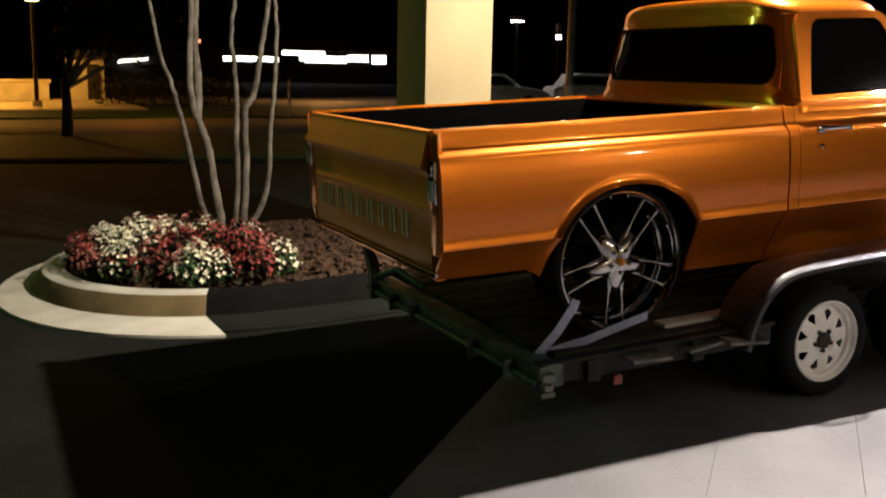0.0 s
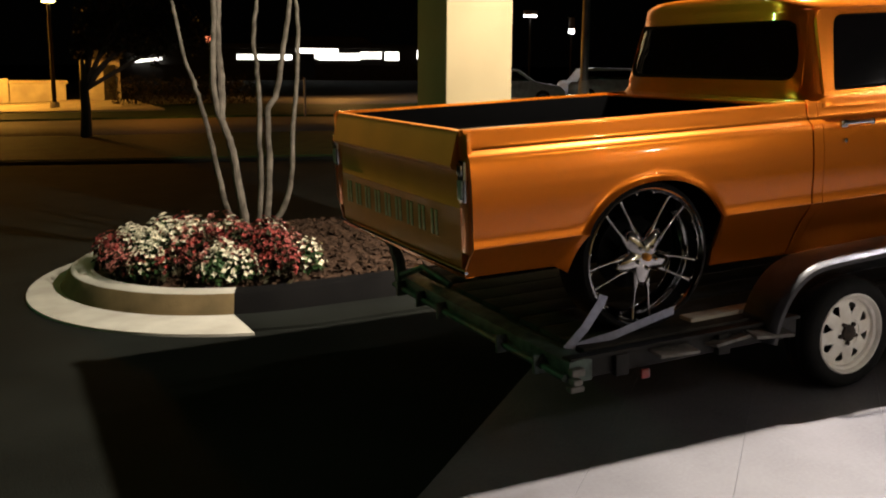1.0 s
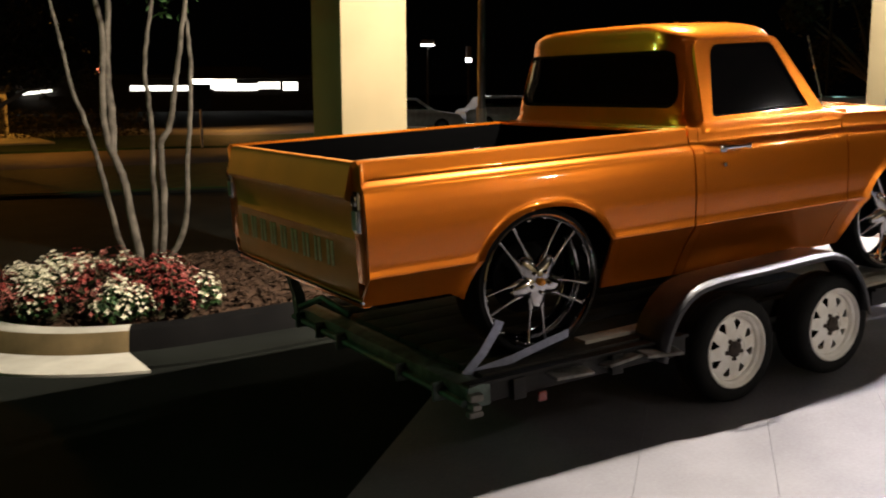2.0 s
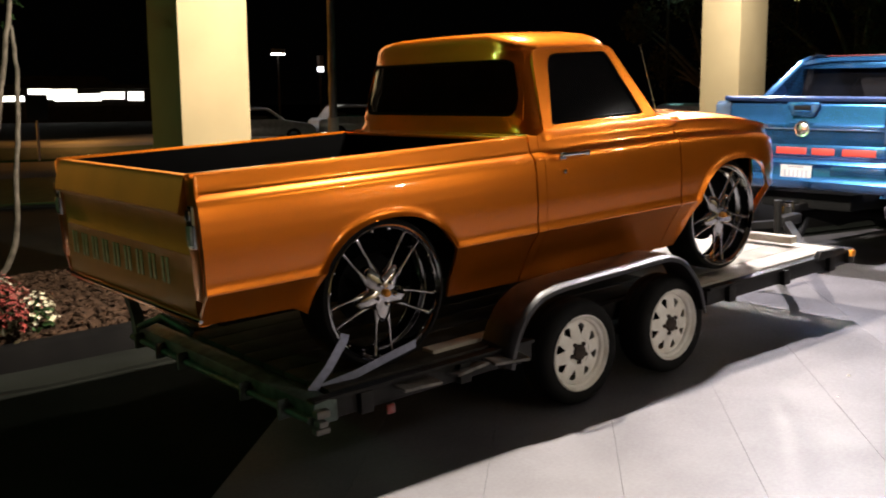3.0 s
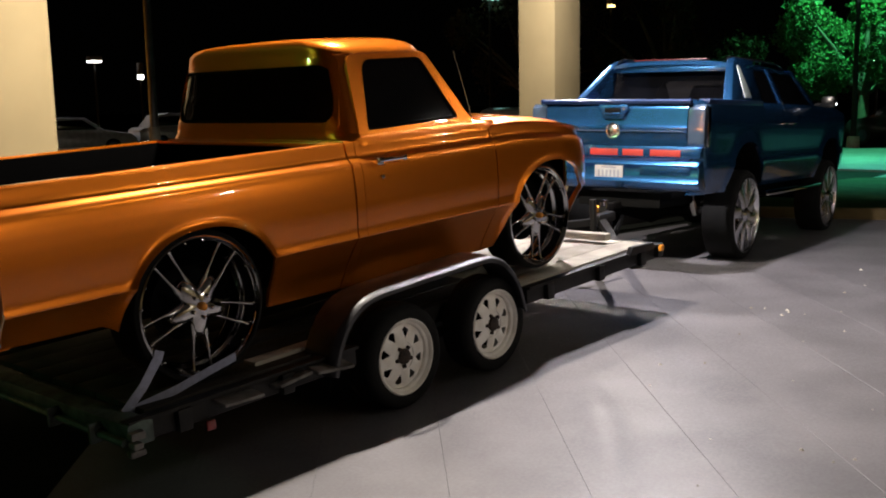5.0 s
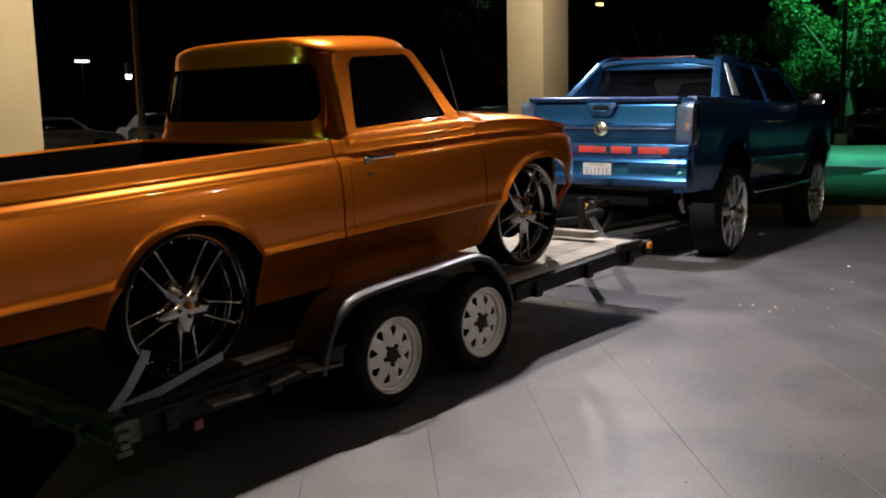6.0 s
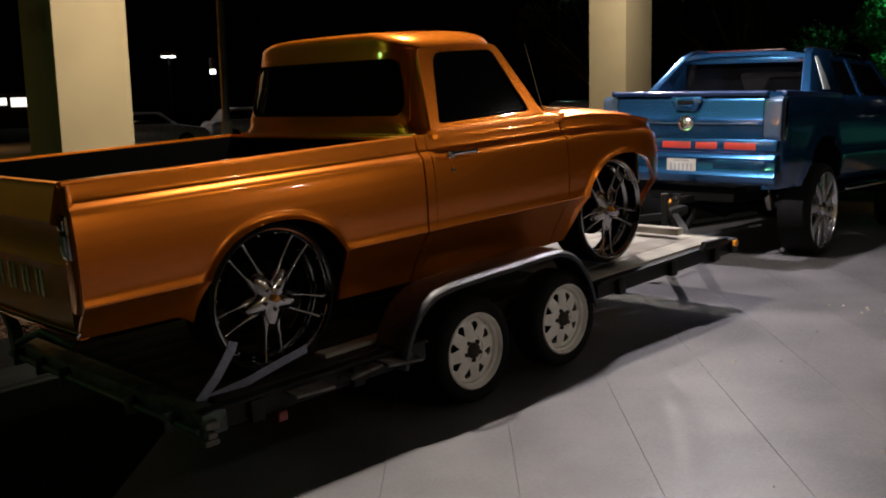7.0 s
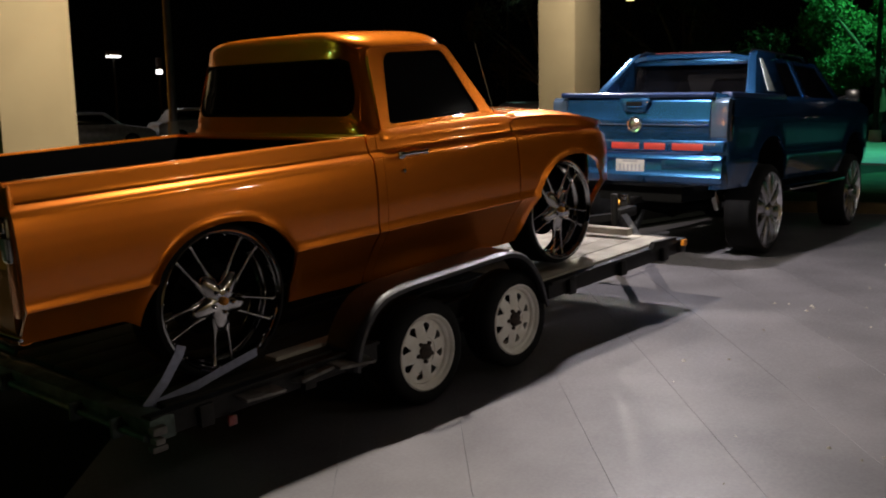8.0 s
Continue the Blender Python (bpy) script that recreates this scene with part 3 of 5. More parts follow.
def show_wheel(parent, u, v, w, right, rim=0.352, tyre=0.385):
    """Large chrome wheel with five twin spokes on a thin tyre; its outer lip lies at v."""
    root = new("wheel")
    root.parent = parent
    root.matrix_local = Matrix.Translation((u, v, w)) @ Matrix.Rotation(0 if right else math.pi, 4, "Z")
    root["label"] = "large chrome wheel with five twin spokes on thin tyre"
    part("tyre", lathe([(rim - 0.012, 0.012), (rim + 0.006, 0.004), (tyre - 0.010, 0.010), (tyre, 0.028), (tyre, 0.235), (tyre - 0.01, 0.25), (rim - 0.012, 0.255)], 56, close=True), RUBBER, root)
    part("rim", lathe([(rim, 0.010), (rim + 0.002, 0.0), (rim - 0.006, -0.004), (rim - 0.013, 0.004), (rim - 0.015, 0.012), (rim - 0.022, 0.020), (rim - 0.027, 0.085), (rim - 0.034, 0.100),
                       (rim - 0.046, 0.108), (rim - 0.050, 0.118), (rim - 0.042, 0.20), (rim - 0.012, 0.245), (rim - 0.006, 0.25), (rim - 0.022, 0.20), (rim - 0.018, 0.06), (rim - 0.006, 0.04)], 64, close=True), CHROME, root, "deep polished rim lip")
    inner = rim - 0.020
    for k in range(5):                    # five pairs of slim rounded bars
        turn = Matrix.Rotation(radians(72 * k + 20), 4, "Y")
        bm = bmesh.new()
        for side in (-1, 1):
            rows = []
            for r, z, half, y, deep in ((0.085, 0.030, 0.026, 0.030, 0.040), (0.130, 0.034, 0.019, 0.034, 0.036), (0.165, 0.038, 0.010, 0.038, 0.028), (0.200, 0.043, 0.0075, 0.040, 0.022),
                                        (0.270, 0.048, 0.0075, 0.040, 0.020), (0.310, 0.052, 0.009, 0.036, 0.020), (inner, 0.056, 0.016, 0.030, 0.022)):
                z *= side
                ring = []
                for c in range(10):
                    a = math.pi * c / 9
                    ring.append(bm.verts.new(turn @ Vector((r, y + deep * 0.6 - deep * 0.6 * math.sin(a), z + half * math.cos(a)))))
                rows.append(ring)
            for a, b in zip(rows, rows[1:]):
                for c in range(10):
                    bm.faces.new((a[c], a[(c + 1) % 10], b[(c + 1) % 10], b[c]))
            bm.faces.new(rows[0])
            bm.faces.new(rows[-1])
        part("spoke", bm, SHADED_CHROME, root, "twin chrome spoke bars", angle=60)
    bm = bmesh.new()                      # star-shaped hub body that flows into the spokes
    rows = []
    for f, y in ((0.25, 0.012), (0.55, 0.016), (0.80, 0.024), (0.94, 0.034), (1.0, 0.046), (1.0, 0.075)):
        rows.append([bm.verts.new(((0.130 + 0.036 * math.cos(5 * a)) * f * math.cos(a + radians(-20)), y, (0.130 + 0.036 * math.cos(5 * a)) * f * math.sin(a + radians(-20)))) for a in [2 * math.pi * q / 60 for q in range(60)]])
    for a, b in zip(rows, rows[1:]):
        for c in range(60):
            bm.faces.new((a[c], a[(c + 1) % 60], b[(c + 1) % 60], b[c]))
    bm.faces.new(rows[0])
    bm.faces.new(rows[-1])
    part("hub", bm, SHADED_CHROME, root, "star-shaped chrome hub", angle=50)
    part("hub_cap", lathe([(0.001, -0.020), (0.012, -0.018), (0.018, -0.012), (0.021, 0.000), (0.021, 0.02), (0.001, 0.02)], 20), LENS_AMBER, root, "small amber-gold centre cap")
    for k in range(5):
        bm = bmesh.new()
        a = radians(72 * k + 56)
        lathe_bm = lathe([(0.001, -0.024), (0.007, -0.022), (0.011, -0.008), (0.011, 0.02), (0.001, 0.02)], 8)
        for x in lathe_bm.verts:
            x.co += Vector((0.058 * math.cos(a), 0.012, 0.058 * math.sin(a)))
        merge(bm, lathe_bm)
        part("lug_nut", bm, CHROME, root)
    for k in range(20):                   # small bolts round the rim lip
        a = radians(18 * k + 9)
        own = lathe([(0.001, -0.006), (0.005, -0.005), (0.006, 0.008), (0.001, 0.008)], 6)
        for x in own.verts:
            x.co += Vector(((rim - 0.024) * math.cos(a), 0.024, (rim - 0.024) * math.sin(a)))
        part("rim_bolt", own, CHROME, root)
    part("brake_disc", lathe([(0.06, 0.165), (0.19, 0.165), (0.19, 0.185), (0.06, 0.185)], 32, close=True), DARK, root)
    return root


def build_pickup():
    T = thing("pickup_truck", "lowered vintage orange metallic pickup on large chrome wheels, strapped to trailer", "pickup truck", TILT)
    low_bed = [(0.0, 0.375), (0.50, 0.365), (0.60, 0.30), (1.40, 0.24), (1.5, 0.222), (2.05, 0.212)]
    low_cab = [(2.0, 0.212), (3.36, 0.212), (3.5, 0.222), (3.55, 0.24), (4.32, 0.31), (4.45, 0.31), (4.59, 0.32)]
    for right in (True, False):
        keep("bed_side", side_panel(0.0, 2.040, low_bed, REAR_ARCH, right), ORANGE, T, "orange fender-line bed side")
        keep("cab_corner", side_panel(2.052, 2.118, low_cab, FRONT_ARCH, right), ORANGE, T)
        door = keep("door", side_panel(2.122, 3.330, low_cab, FRONT_ARCH, right), ORANGE, T, "orange door with body crease")
        keep("front_fender", side_panel(3.340, 4.585, low_cab, FRONT_ARCH, right, True), ORANGE, T, "orange front fender")
        y = -0.004 if right else 2 * MID + 0.004
        s = -1 if right else 1
        bm = tube([(2.235, y + s * 0.008, 0.951), (2.25, y + s * 0.030, 0.954), (2.42, y + s * 0.032, 0.954), (2.445, y + s * 0.008, 0.951)], 0.011, 8)
        box((2.235, y + s * 0.012, 0.950), (0.05, 0.02, 0.042), 0.006, bm)
        box((2.440, y + s * 0.012, 0.952), (0.035, 0.02, 0.034), 0.006, bm)
        part("handle", bm, CHROME, door, "chrome push-button handle")
        part("lock", lathe([(0.001, -0.006), (0.013, -0.005), (0.013, 0.012), (0.001, 0.012)], 12), CHROME, door).matrix_local = Matrix.Translation((2.266, y, 0.857))
        # rail cap, inner wall
        yr, yi = (0.084, 0.122) if right else (2 * MID - 0.084, 2 * MID - 0.122)
        part("bed_rail", box((1.015, (yr + yi) / 2, 1.062), (2.03, abs(yi - yr) + 0.012, 0.026), 0.009), ORANGE, T)
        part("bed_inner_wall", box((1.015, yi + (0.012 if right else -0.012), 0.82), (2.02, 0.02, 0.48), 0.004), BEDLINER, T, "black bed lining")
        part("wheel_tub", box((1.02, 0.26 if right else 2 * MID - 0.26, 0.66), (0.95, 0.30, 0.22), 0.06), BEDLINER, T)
        part("wheel_well", box((1.02, 0.36 if right else 2 * MID - 0.36, 0.56), (0.94, 0.04, 0.40), 0.01), DARK, T)
        part("wheel_well", box((3.937, 0.36 if right else 2 * MID - 0.36, 0.52), (0.96, 0.04, 0.56), 0.01), DARK, T)
        # tail post and lamp
        yp = 0.075 if right else 2 * MID - 0.075
        part("tail_post", box((0.012, yp + (0.012 if right else -0.012), 0.775), (0.030, 0.100, 0.57), 0.010), ORANGE, T)
        lampo = part("tail_lamp", box((-0.010, yp - s * 0.002, 0.838), (0.026, 0.072, 0.200), 0.012), CHROME, T, "chrome tail lamp bezel")
        part("lens", box((-0.024, yp - s * 0.002, 0.800), (0.014, 0.050, 0.092), 0.006), LENS_CLEAR, lampo, "clear lens")
        part("reversing_lens", box((-0.024, yp - s * 0.002, 0.893), (0.014, 0.050, 0.05), 0.006), CHROME, lampo)
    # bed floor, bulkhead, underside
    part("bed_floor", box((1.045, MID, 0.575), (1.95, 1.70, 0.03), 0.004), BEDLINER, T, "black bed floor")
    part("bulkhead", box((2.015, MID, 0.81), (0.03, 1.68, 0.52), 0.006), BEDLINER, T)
    part("bulkhead_cap", box((2.005, MID, 1.062), (0.06, 1.76, 0.024), 0.008), ORANGE, T)
    part("underbody", box((2.25, MID, 0.34), (3.9, 0.9, 0.22), 0.02), DARK, T)
    part("cab_floor", box((2.75, MID, 0.30), (1.30, 1.50, 0.14), 0.02), DARK, T)
    # tailgate
    prof = [(0.415, 0.004), (0.43, -0.002), (0.50, -0.002), (0.60, -0.001), (0.694, 0.000), (0.700, -0.003), (0.704, -0.003), (0.710, 0.001), (0.86, 0.000), (0.878, -0.006),
            (0.892, -0.040), (0.905, -0.046), (0.98, -0.026), (1.04, -0.009), (1.058, -0.001), (1.066, 0.008)]
    bm = bmesh.new()
    lines = []
    for k in range(25):
        v = 0.132 + (1.848 - 0.132) * k / 24
        lines.append([bm.verts.new((u, v, w)) for w, u in prof] + [bm.verts.new((0.045, v, 1.066)), bm.verts.new((0.045, v, 0.415))])
    for a, b in zip(lines, lines[1:]):
        for j in range(len(a)):
            i = (j + 1) % len(a)
            bm.faces.new((a[j], b[j], b[i], a[i]))
    for line in (lines[0], lines[-1]):
        bm.faces.new(line)
    gate = part("tailgate", bm, TONED_ORANGE, T, "orange tailgate toned for its light, with raised upper band")
    for k in range(9):
        v = 1.800 - k * 0.160
        bm = box((-0.002, v - 0.056, 0.597), (0.010, 0.026, 0.128), 0.004)
        box((-0.002, v - 0.108, 0.597), (0.010, 0.026, 0.128), 0.004, bm)
        part("raised_mark", bm, PALE_MARK, gate, "worn raised mark")
    part("roll_pan", box((0.030, MID, 0.388), (0.05, 1.76, 0.045), 0.012), ORANGE, T)
    part("chrome_strip", tube([(-0.010, 0.07, 0.404), (-0.014, 0.4, 0.403), (-0.014, 1.6, 0.403), (-0.010, 1.91, 0.404)], 0.009, 8), CHROME, T, "thin bright strip")
    # cab
    greenhouse(T)
    part("cab_interior", box((2.62, MID, 0.80), (0.98, 1.62, 0.62), 0.05), DARK, T, "black interior")
    part("seat_back", box((2.34, MID, 1.12), (0.14, 1.50, 0.46), 0.06), DARK, T)

    def side_place(right):
        def place(u, w, d):
            v = lerp_table([(1.10, 0.088), (1.20, 0.118), (1.30, 0.146), (1.42, 0.180), (1.53, 0.212), (1.57, 0.224)], w)
            return (u, v + d, w) if right else (u, 2 * MID - v - d, w)
        return place
    outer = rounded_poly([(2.185, 1.098), (3.205, 1.098), (2.905, 1.566), (2.235, 1.566)], [0.01, 0.02, 0.05, 0.07])
    inner = rounded_poly([(2.262, 1.122), (3.075, 1.135), (2.862, 1.532), (2.350, 1.532)], [0.025, 0.03, 0.04, 0.075])
    for right in (True, False):
        pl = side_place(right)
        win = part("side_window", ring_frame(outer, inner, pl, 0.022, 0.006), ORANGE, T, "orange door window frame", angle=25)
        part("pane", pane(rounded_poly([(2.24, 1.10), (3.10, 1.11), (2.875, 1.55), (2.335, 1.55)], [0.02] * 4), pl, 0.010, 0.015), GLASS, win, "dark tinted glass")
        gasket = rounded_poly([(2.276, 1.134), (3.052, 1.147), (2.852, 1.520), (2.362, 1.520)], [0.025, 0.03, 0.04, 0.07])
        part("gasket", ring_frame(inner, gasket, pl, 0.012, -0.004), DARK, win, "black rubber seal", angle=25)

    def rear_place(v, w, d):
        """On the cab's back, wrapping round its corners."""
        a, b, s, r = house_at(w)
        near = min(v, 2 * MID - v) - s
        inset = r - math.sqrt(max(0.0, r * r - (r - near) ** 2)) if near < r else 0.0
        return (a + inset + d, v, w)

    def close_set(corners, radii):
        """An outline with points close enough to follow the bend."""
        pts = rounded_poly(corners, radii)
        out = []
        for p, q in zip(pts, pts[1:] + pts[:1]):
            n = 14 if abs(p[0] - q[0]) > 0.5 else 1
            out += [(p[0] + (q[0] - p[0]) * k / n, p[1] + (q[1] - p[1]) * k / n) for k in range(n)]
        return out
    o2 = close_set([(0.175, 1.140), (1.805, 1.140), (1.735, 1.550), (0.245, 1.550)], [0.03] * 4)
    i2 = close_set([(0.205, 1.180), (1.775, 1.180), (1.722, 1.512), (0.258, 1.512)], [0.10] * 4)
    g2 = close_set([(0.224, 1.198), (1.756, 1.198), (1.706, 1.495), (0.274, 1.495)], [0.09] * 4)
    win = part("rear_window", ring_frame(o2, i2, rear_place, 0.022, 0.005), ORANGE, T, "orange rear window surround", angle=25)
    bm = bmesh.new()
    cols = 24
    for d in (0.008, 0.013):
        rows = [[bm.verts.new(rear_place(lo + (hi - lo) * k / cols, w, d)) for k in range(cols + 1)] for w, lo, hi in ((1.172, 0.20, 1.78), (1.29, 0.216, 1.764), (1.41, 0.234, 1.746), (1.520, 0.252, 1.728))]
        for p, q in zip(rows, rows[1:]):
            for k in range(cols):
                bm.faces.new((p[k], p[k + 1], q[k + 1], q[k]))
    part("pane", bm, GLASS, win, "dark tinted glass")
    part("gasket", ring_frame(i2, g2, rear_place, 0.010, -0.003), DARK, win, "black rubber seal", angle=25)
    part("windscreen", pane(rounded_poly([(0.16, 1.10), (1.82, 1.10), (1.72, 1.55), (0.26, 1.55)], [0.06] * 4),
                            lambda v, w, d: (lerp_table([(1.09, 3.37), (1.11, 3.29), (1.30, 3.148), (1.57, 2.93)], w) - d, v, w), 0.012, 0.018), GLASS, T, "dark windscreen")
    # lower cab back wall and cowl
    part("cab_back", box((2.085, MID, 0.815), (0.03, 1.78, 0.53), 0.01), ORANGE, T)

    def hood(s, t):
        u = 3.40 + 1.13 * s
        half = 0.855 - 0.05 * s - (0.10 * max(0.0, (s - 0.8) / 0.2) ** 2)
        x = 2 * t - 1
        edge = max(0.0, (abs(x) - 0.93) / 0.07)
        w = 1.098 - fender_drop(u) * 1.02 + 0.040 * (1 - x * x) - 0.030 * edge ** 2 - 0.10 * max(0.0, (s - 0.93) / 0.07) ** 2
        return (u, MID + half * x, w)
    part("hood", grid(40, 40, hood, 0.02), ORANGE, T, "orange hood")

    def fender_top(right):
        def f(s, t):
            u = 3.345 + 1.20 * s
            v0 = 0.050 + (0.21 * (1 - math.sqrt(max(0.0, 1 - min(1, max(0, (u - 4.08) / 0.515)) ** 2))))
            v = v0 + (0.36 - v0) * t
            w = 1.071 - fender_drop(u) + 0.012 * t - 0.0015
            return (u, v if right else 2 * MID - v, w)
        return f
    for right in (True, False):
        part("fender_cap", grid(30, 6, fender_top(right), 0.01), ORANGE, T)
    part("cowl", box((3.37, MID, 1.075), (0.12, 1.80, 0.05), 0.015), ORANGE, T)
    part("grille_panel", box((4.50, MID, 0.70), (0.06, 1.44, 0.42), 0.03), CHROME, T, "bright front grille panel")
    part("front_valance", box((4.42, MID, 0.42), (0.10, 1.24, 0.14), 0.04), ORANGE, T)
    part("antenna", tube([(3.335, 0.20, 1.08), (3.325, 0.20, 1.13), (3.175, 0.20, 1.56)], [0.010, 0.005, 0.0025], 6), CHROME, T, "thin raked aerial")
    for u, w, dv in ((0.988, 0.362, 0.030), (3.930, 0.372, 0.105)):
        show_wheel(T, u, dv, w, True)
        show_wheel(T, u, 2 * MID - dv, w, False)
    return T


build_pickup()


# the trailer, in the same tilted frame
def spoke_wheel(parent, u, v, w, right):
    root = new("wheel")
    root.parent = parent
    root["label"] = "black tyre on worn white spoke rim"
    root.matrix_local = Matrix.Translation((u, v, w)) @ Matrix.Rotation(0 if right else math.pi, 4, "Z") @ Matrix.Rotation(radians(17 * u), 4, "Y")
    R = 0.316
    part("tyre", lathe([(0.222, 0.010), (0.232, -0.006), (0.262, -0.016), (0.290, -0.010), (0.306, 0.006), (R, 0.030), (R, 0.062), (R - 0.006, 0.066), (R - 0.006, 0.072), (R, 0.076), (R, 0.120),
                        (R - 0.006, 0.124), (R - 0.006, 0.130), (R, 0.134), (R, 0.165), (0.306, 0.19), (0.262, 0.205), (0.222, 0.19)], 52, close=True), RUBBER, root)
    rim = part("rim", lathe([(0.226, 0.000), (0.230, -0.008), (0.222, -0.014), (0.214, -0.004), (0.210, 0.012), (0.196, 0.020), (0.190, 0.055), (0.186, 0.10), (0.212, 0.17), (0.222, 0.18),
                             (0.216, 0.19), (0.196, 0.12), (0.200, 0.03), (0.216, 0.015)], 52, close=True), WHITE_RIM, root, "chalky white rim")
    bm = bmesh.new()
    for k in range(8):                          # eight flat spokes with wedge-shaped gaps between them
        a0 = 2 * math.pi * k / 8
        ring = []
        for r, half, y in ((0.085, 0.393, 0.028), (0.106, 0.385, 0.031), (0.126, 0.30, 0.034), (0.150, 0.225, 0.038), (0.160, 0.215, 0.041), (0.167, 0.28, 0.043), (0.173, 0.393, 0.046), (0.196, 0.393, 0.050)):
            ring.append([(r, a0 - half, y), (r, a0 - half * 0.4, y - 0.004), (r, a0 + half * 0.4, y - 0.004), (r, a0 + half, y)])
        vs = [[bm.verts.new((r * math.cos(a), y, r * math.sin(a))) for r, a, y in row] for row in ring]
        for p, q in zip(vs, vs[1:]):
            for c in range(3):
                bm.faces.new((p[c], p[c + 1], q[c + 1], q[c]))
    bmesh.ops.recalc_face_normals(bm, faces=bm.faces)
    bmesh.ops.solidify(bm, geom=bm.faces[:], thickness=0.006)
    part("spoke_disc", bm, WHITE_RIM, root, "white spoke disc")
    part("centre", lathe([(0.048, 0.018), (0.062, 0.022), (0.098, 0.024), (0.100, 0.032), (0.040, 0.036)], 28, close=True), WHITE_RIM, root)
    bm = lathe([(0.001, -0.004), (0.034, -0.004), (0.046, 0.004), (0.050, 0.05), (0.001, 0.05)], 18)
    for k in range(5):
        a = 2 * math.pi * k / 5 + 0.3
        own = lathe([(0.001, 0.004), (0.012, 0.006), (0.013, 0.026), (0.001, 0.026)], 8)
        for x in own.verts:
            x.co += Vector((0.058 * math.cos(a), 0, 0.058 * math.sin(a)))
        merge(bm, own)
    part("hub", bm, RUST, root, "rusty dark hub and studs")
    part("drum", lathe([(0.02, 0.07), (0.15, 0.07), (0.15, 0.13), (0.02, 0.13)], 24, close=True), DARK, root)
    return root


def fender(parent, right):
    line = [(1.595, -0.14), (1.625, -0.03), (1.68, 0.08), (1.76, 0.17), (1.86, 0.228), (1.98, 0.252), (2.15, 0.262), (2.55, 0.272), (2.88, 0.280), (3.00, 0.270), (3.11, 0.228), (3.21, 0.14), (3.29, 0.02), (3.345, -0.15)]
    pts = []
    for i in range(len(line) - 1):
        for k in range(4):
            t = k / 4
            p0, p1, p2, p3 = (Vector(line[max(0, min(len(line) - 1, i + d))]) for d in (-1, 0, 1, 2))
            pts.append(0.5 * (2 * p1 + (p2 - p0) * t + (2 * p0 - 5 * p1 + 4 * p2 - p3) * t * t + (3 * p1 - p0 - 3 * p2 + p3) * t ** 3))
    pts.append(Vector(line[-1]))
    bm = bmesh.new()
    rows = []
    for i, p in enumerate(pts):
        d = (pts[min(i + 1, len(pts) - 1)] - pts[max(i - 1, 0)]).normalized()
        nrm = Vector((-d.y, d.x))
        row = []
        for v, off in ((0.05, 0.0), (-0.05, 0.004), (-0.16, 0.0), (-0.190, -0.006), (-0.204, -0.020), (-0.206, -0.042), (-0.198, -0.046), (-0.196, -0.022), (-0.16, -0.012), (-0.05, -0.008), (0.05, -0.010)):
            q = p + nrm * off
            row.append(bm.verts.new((q.x, v if right else 2 * MID - v, q.y)))
        rows.append(row)
    for a, b in zip(rows, rows[1:]):
        for k in range(len(a)):
            bm.faces.new((a[k], a[(k + 1) % len(a)], b[(k + 1) % len(a)], b[k]))
    bm.faces.new(rows[0])
    bm.faces.new(rows[-1])
    return part("fender", bm, FENDER_STEEL, parent, "rounded double fender with rolled lip")


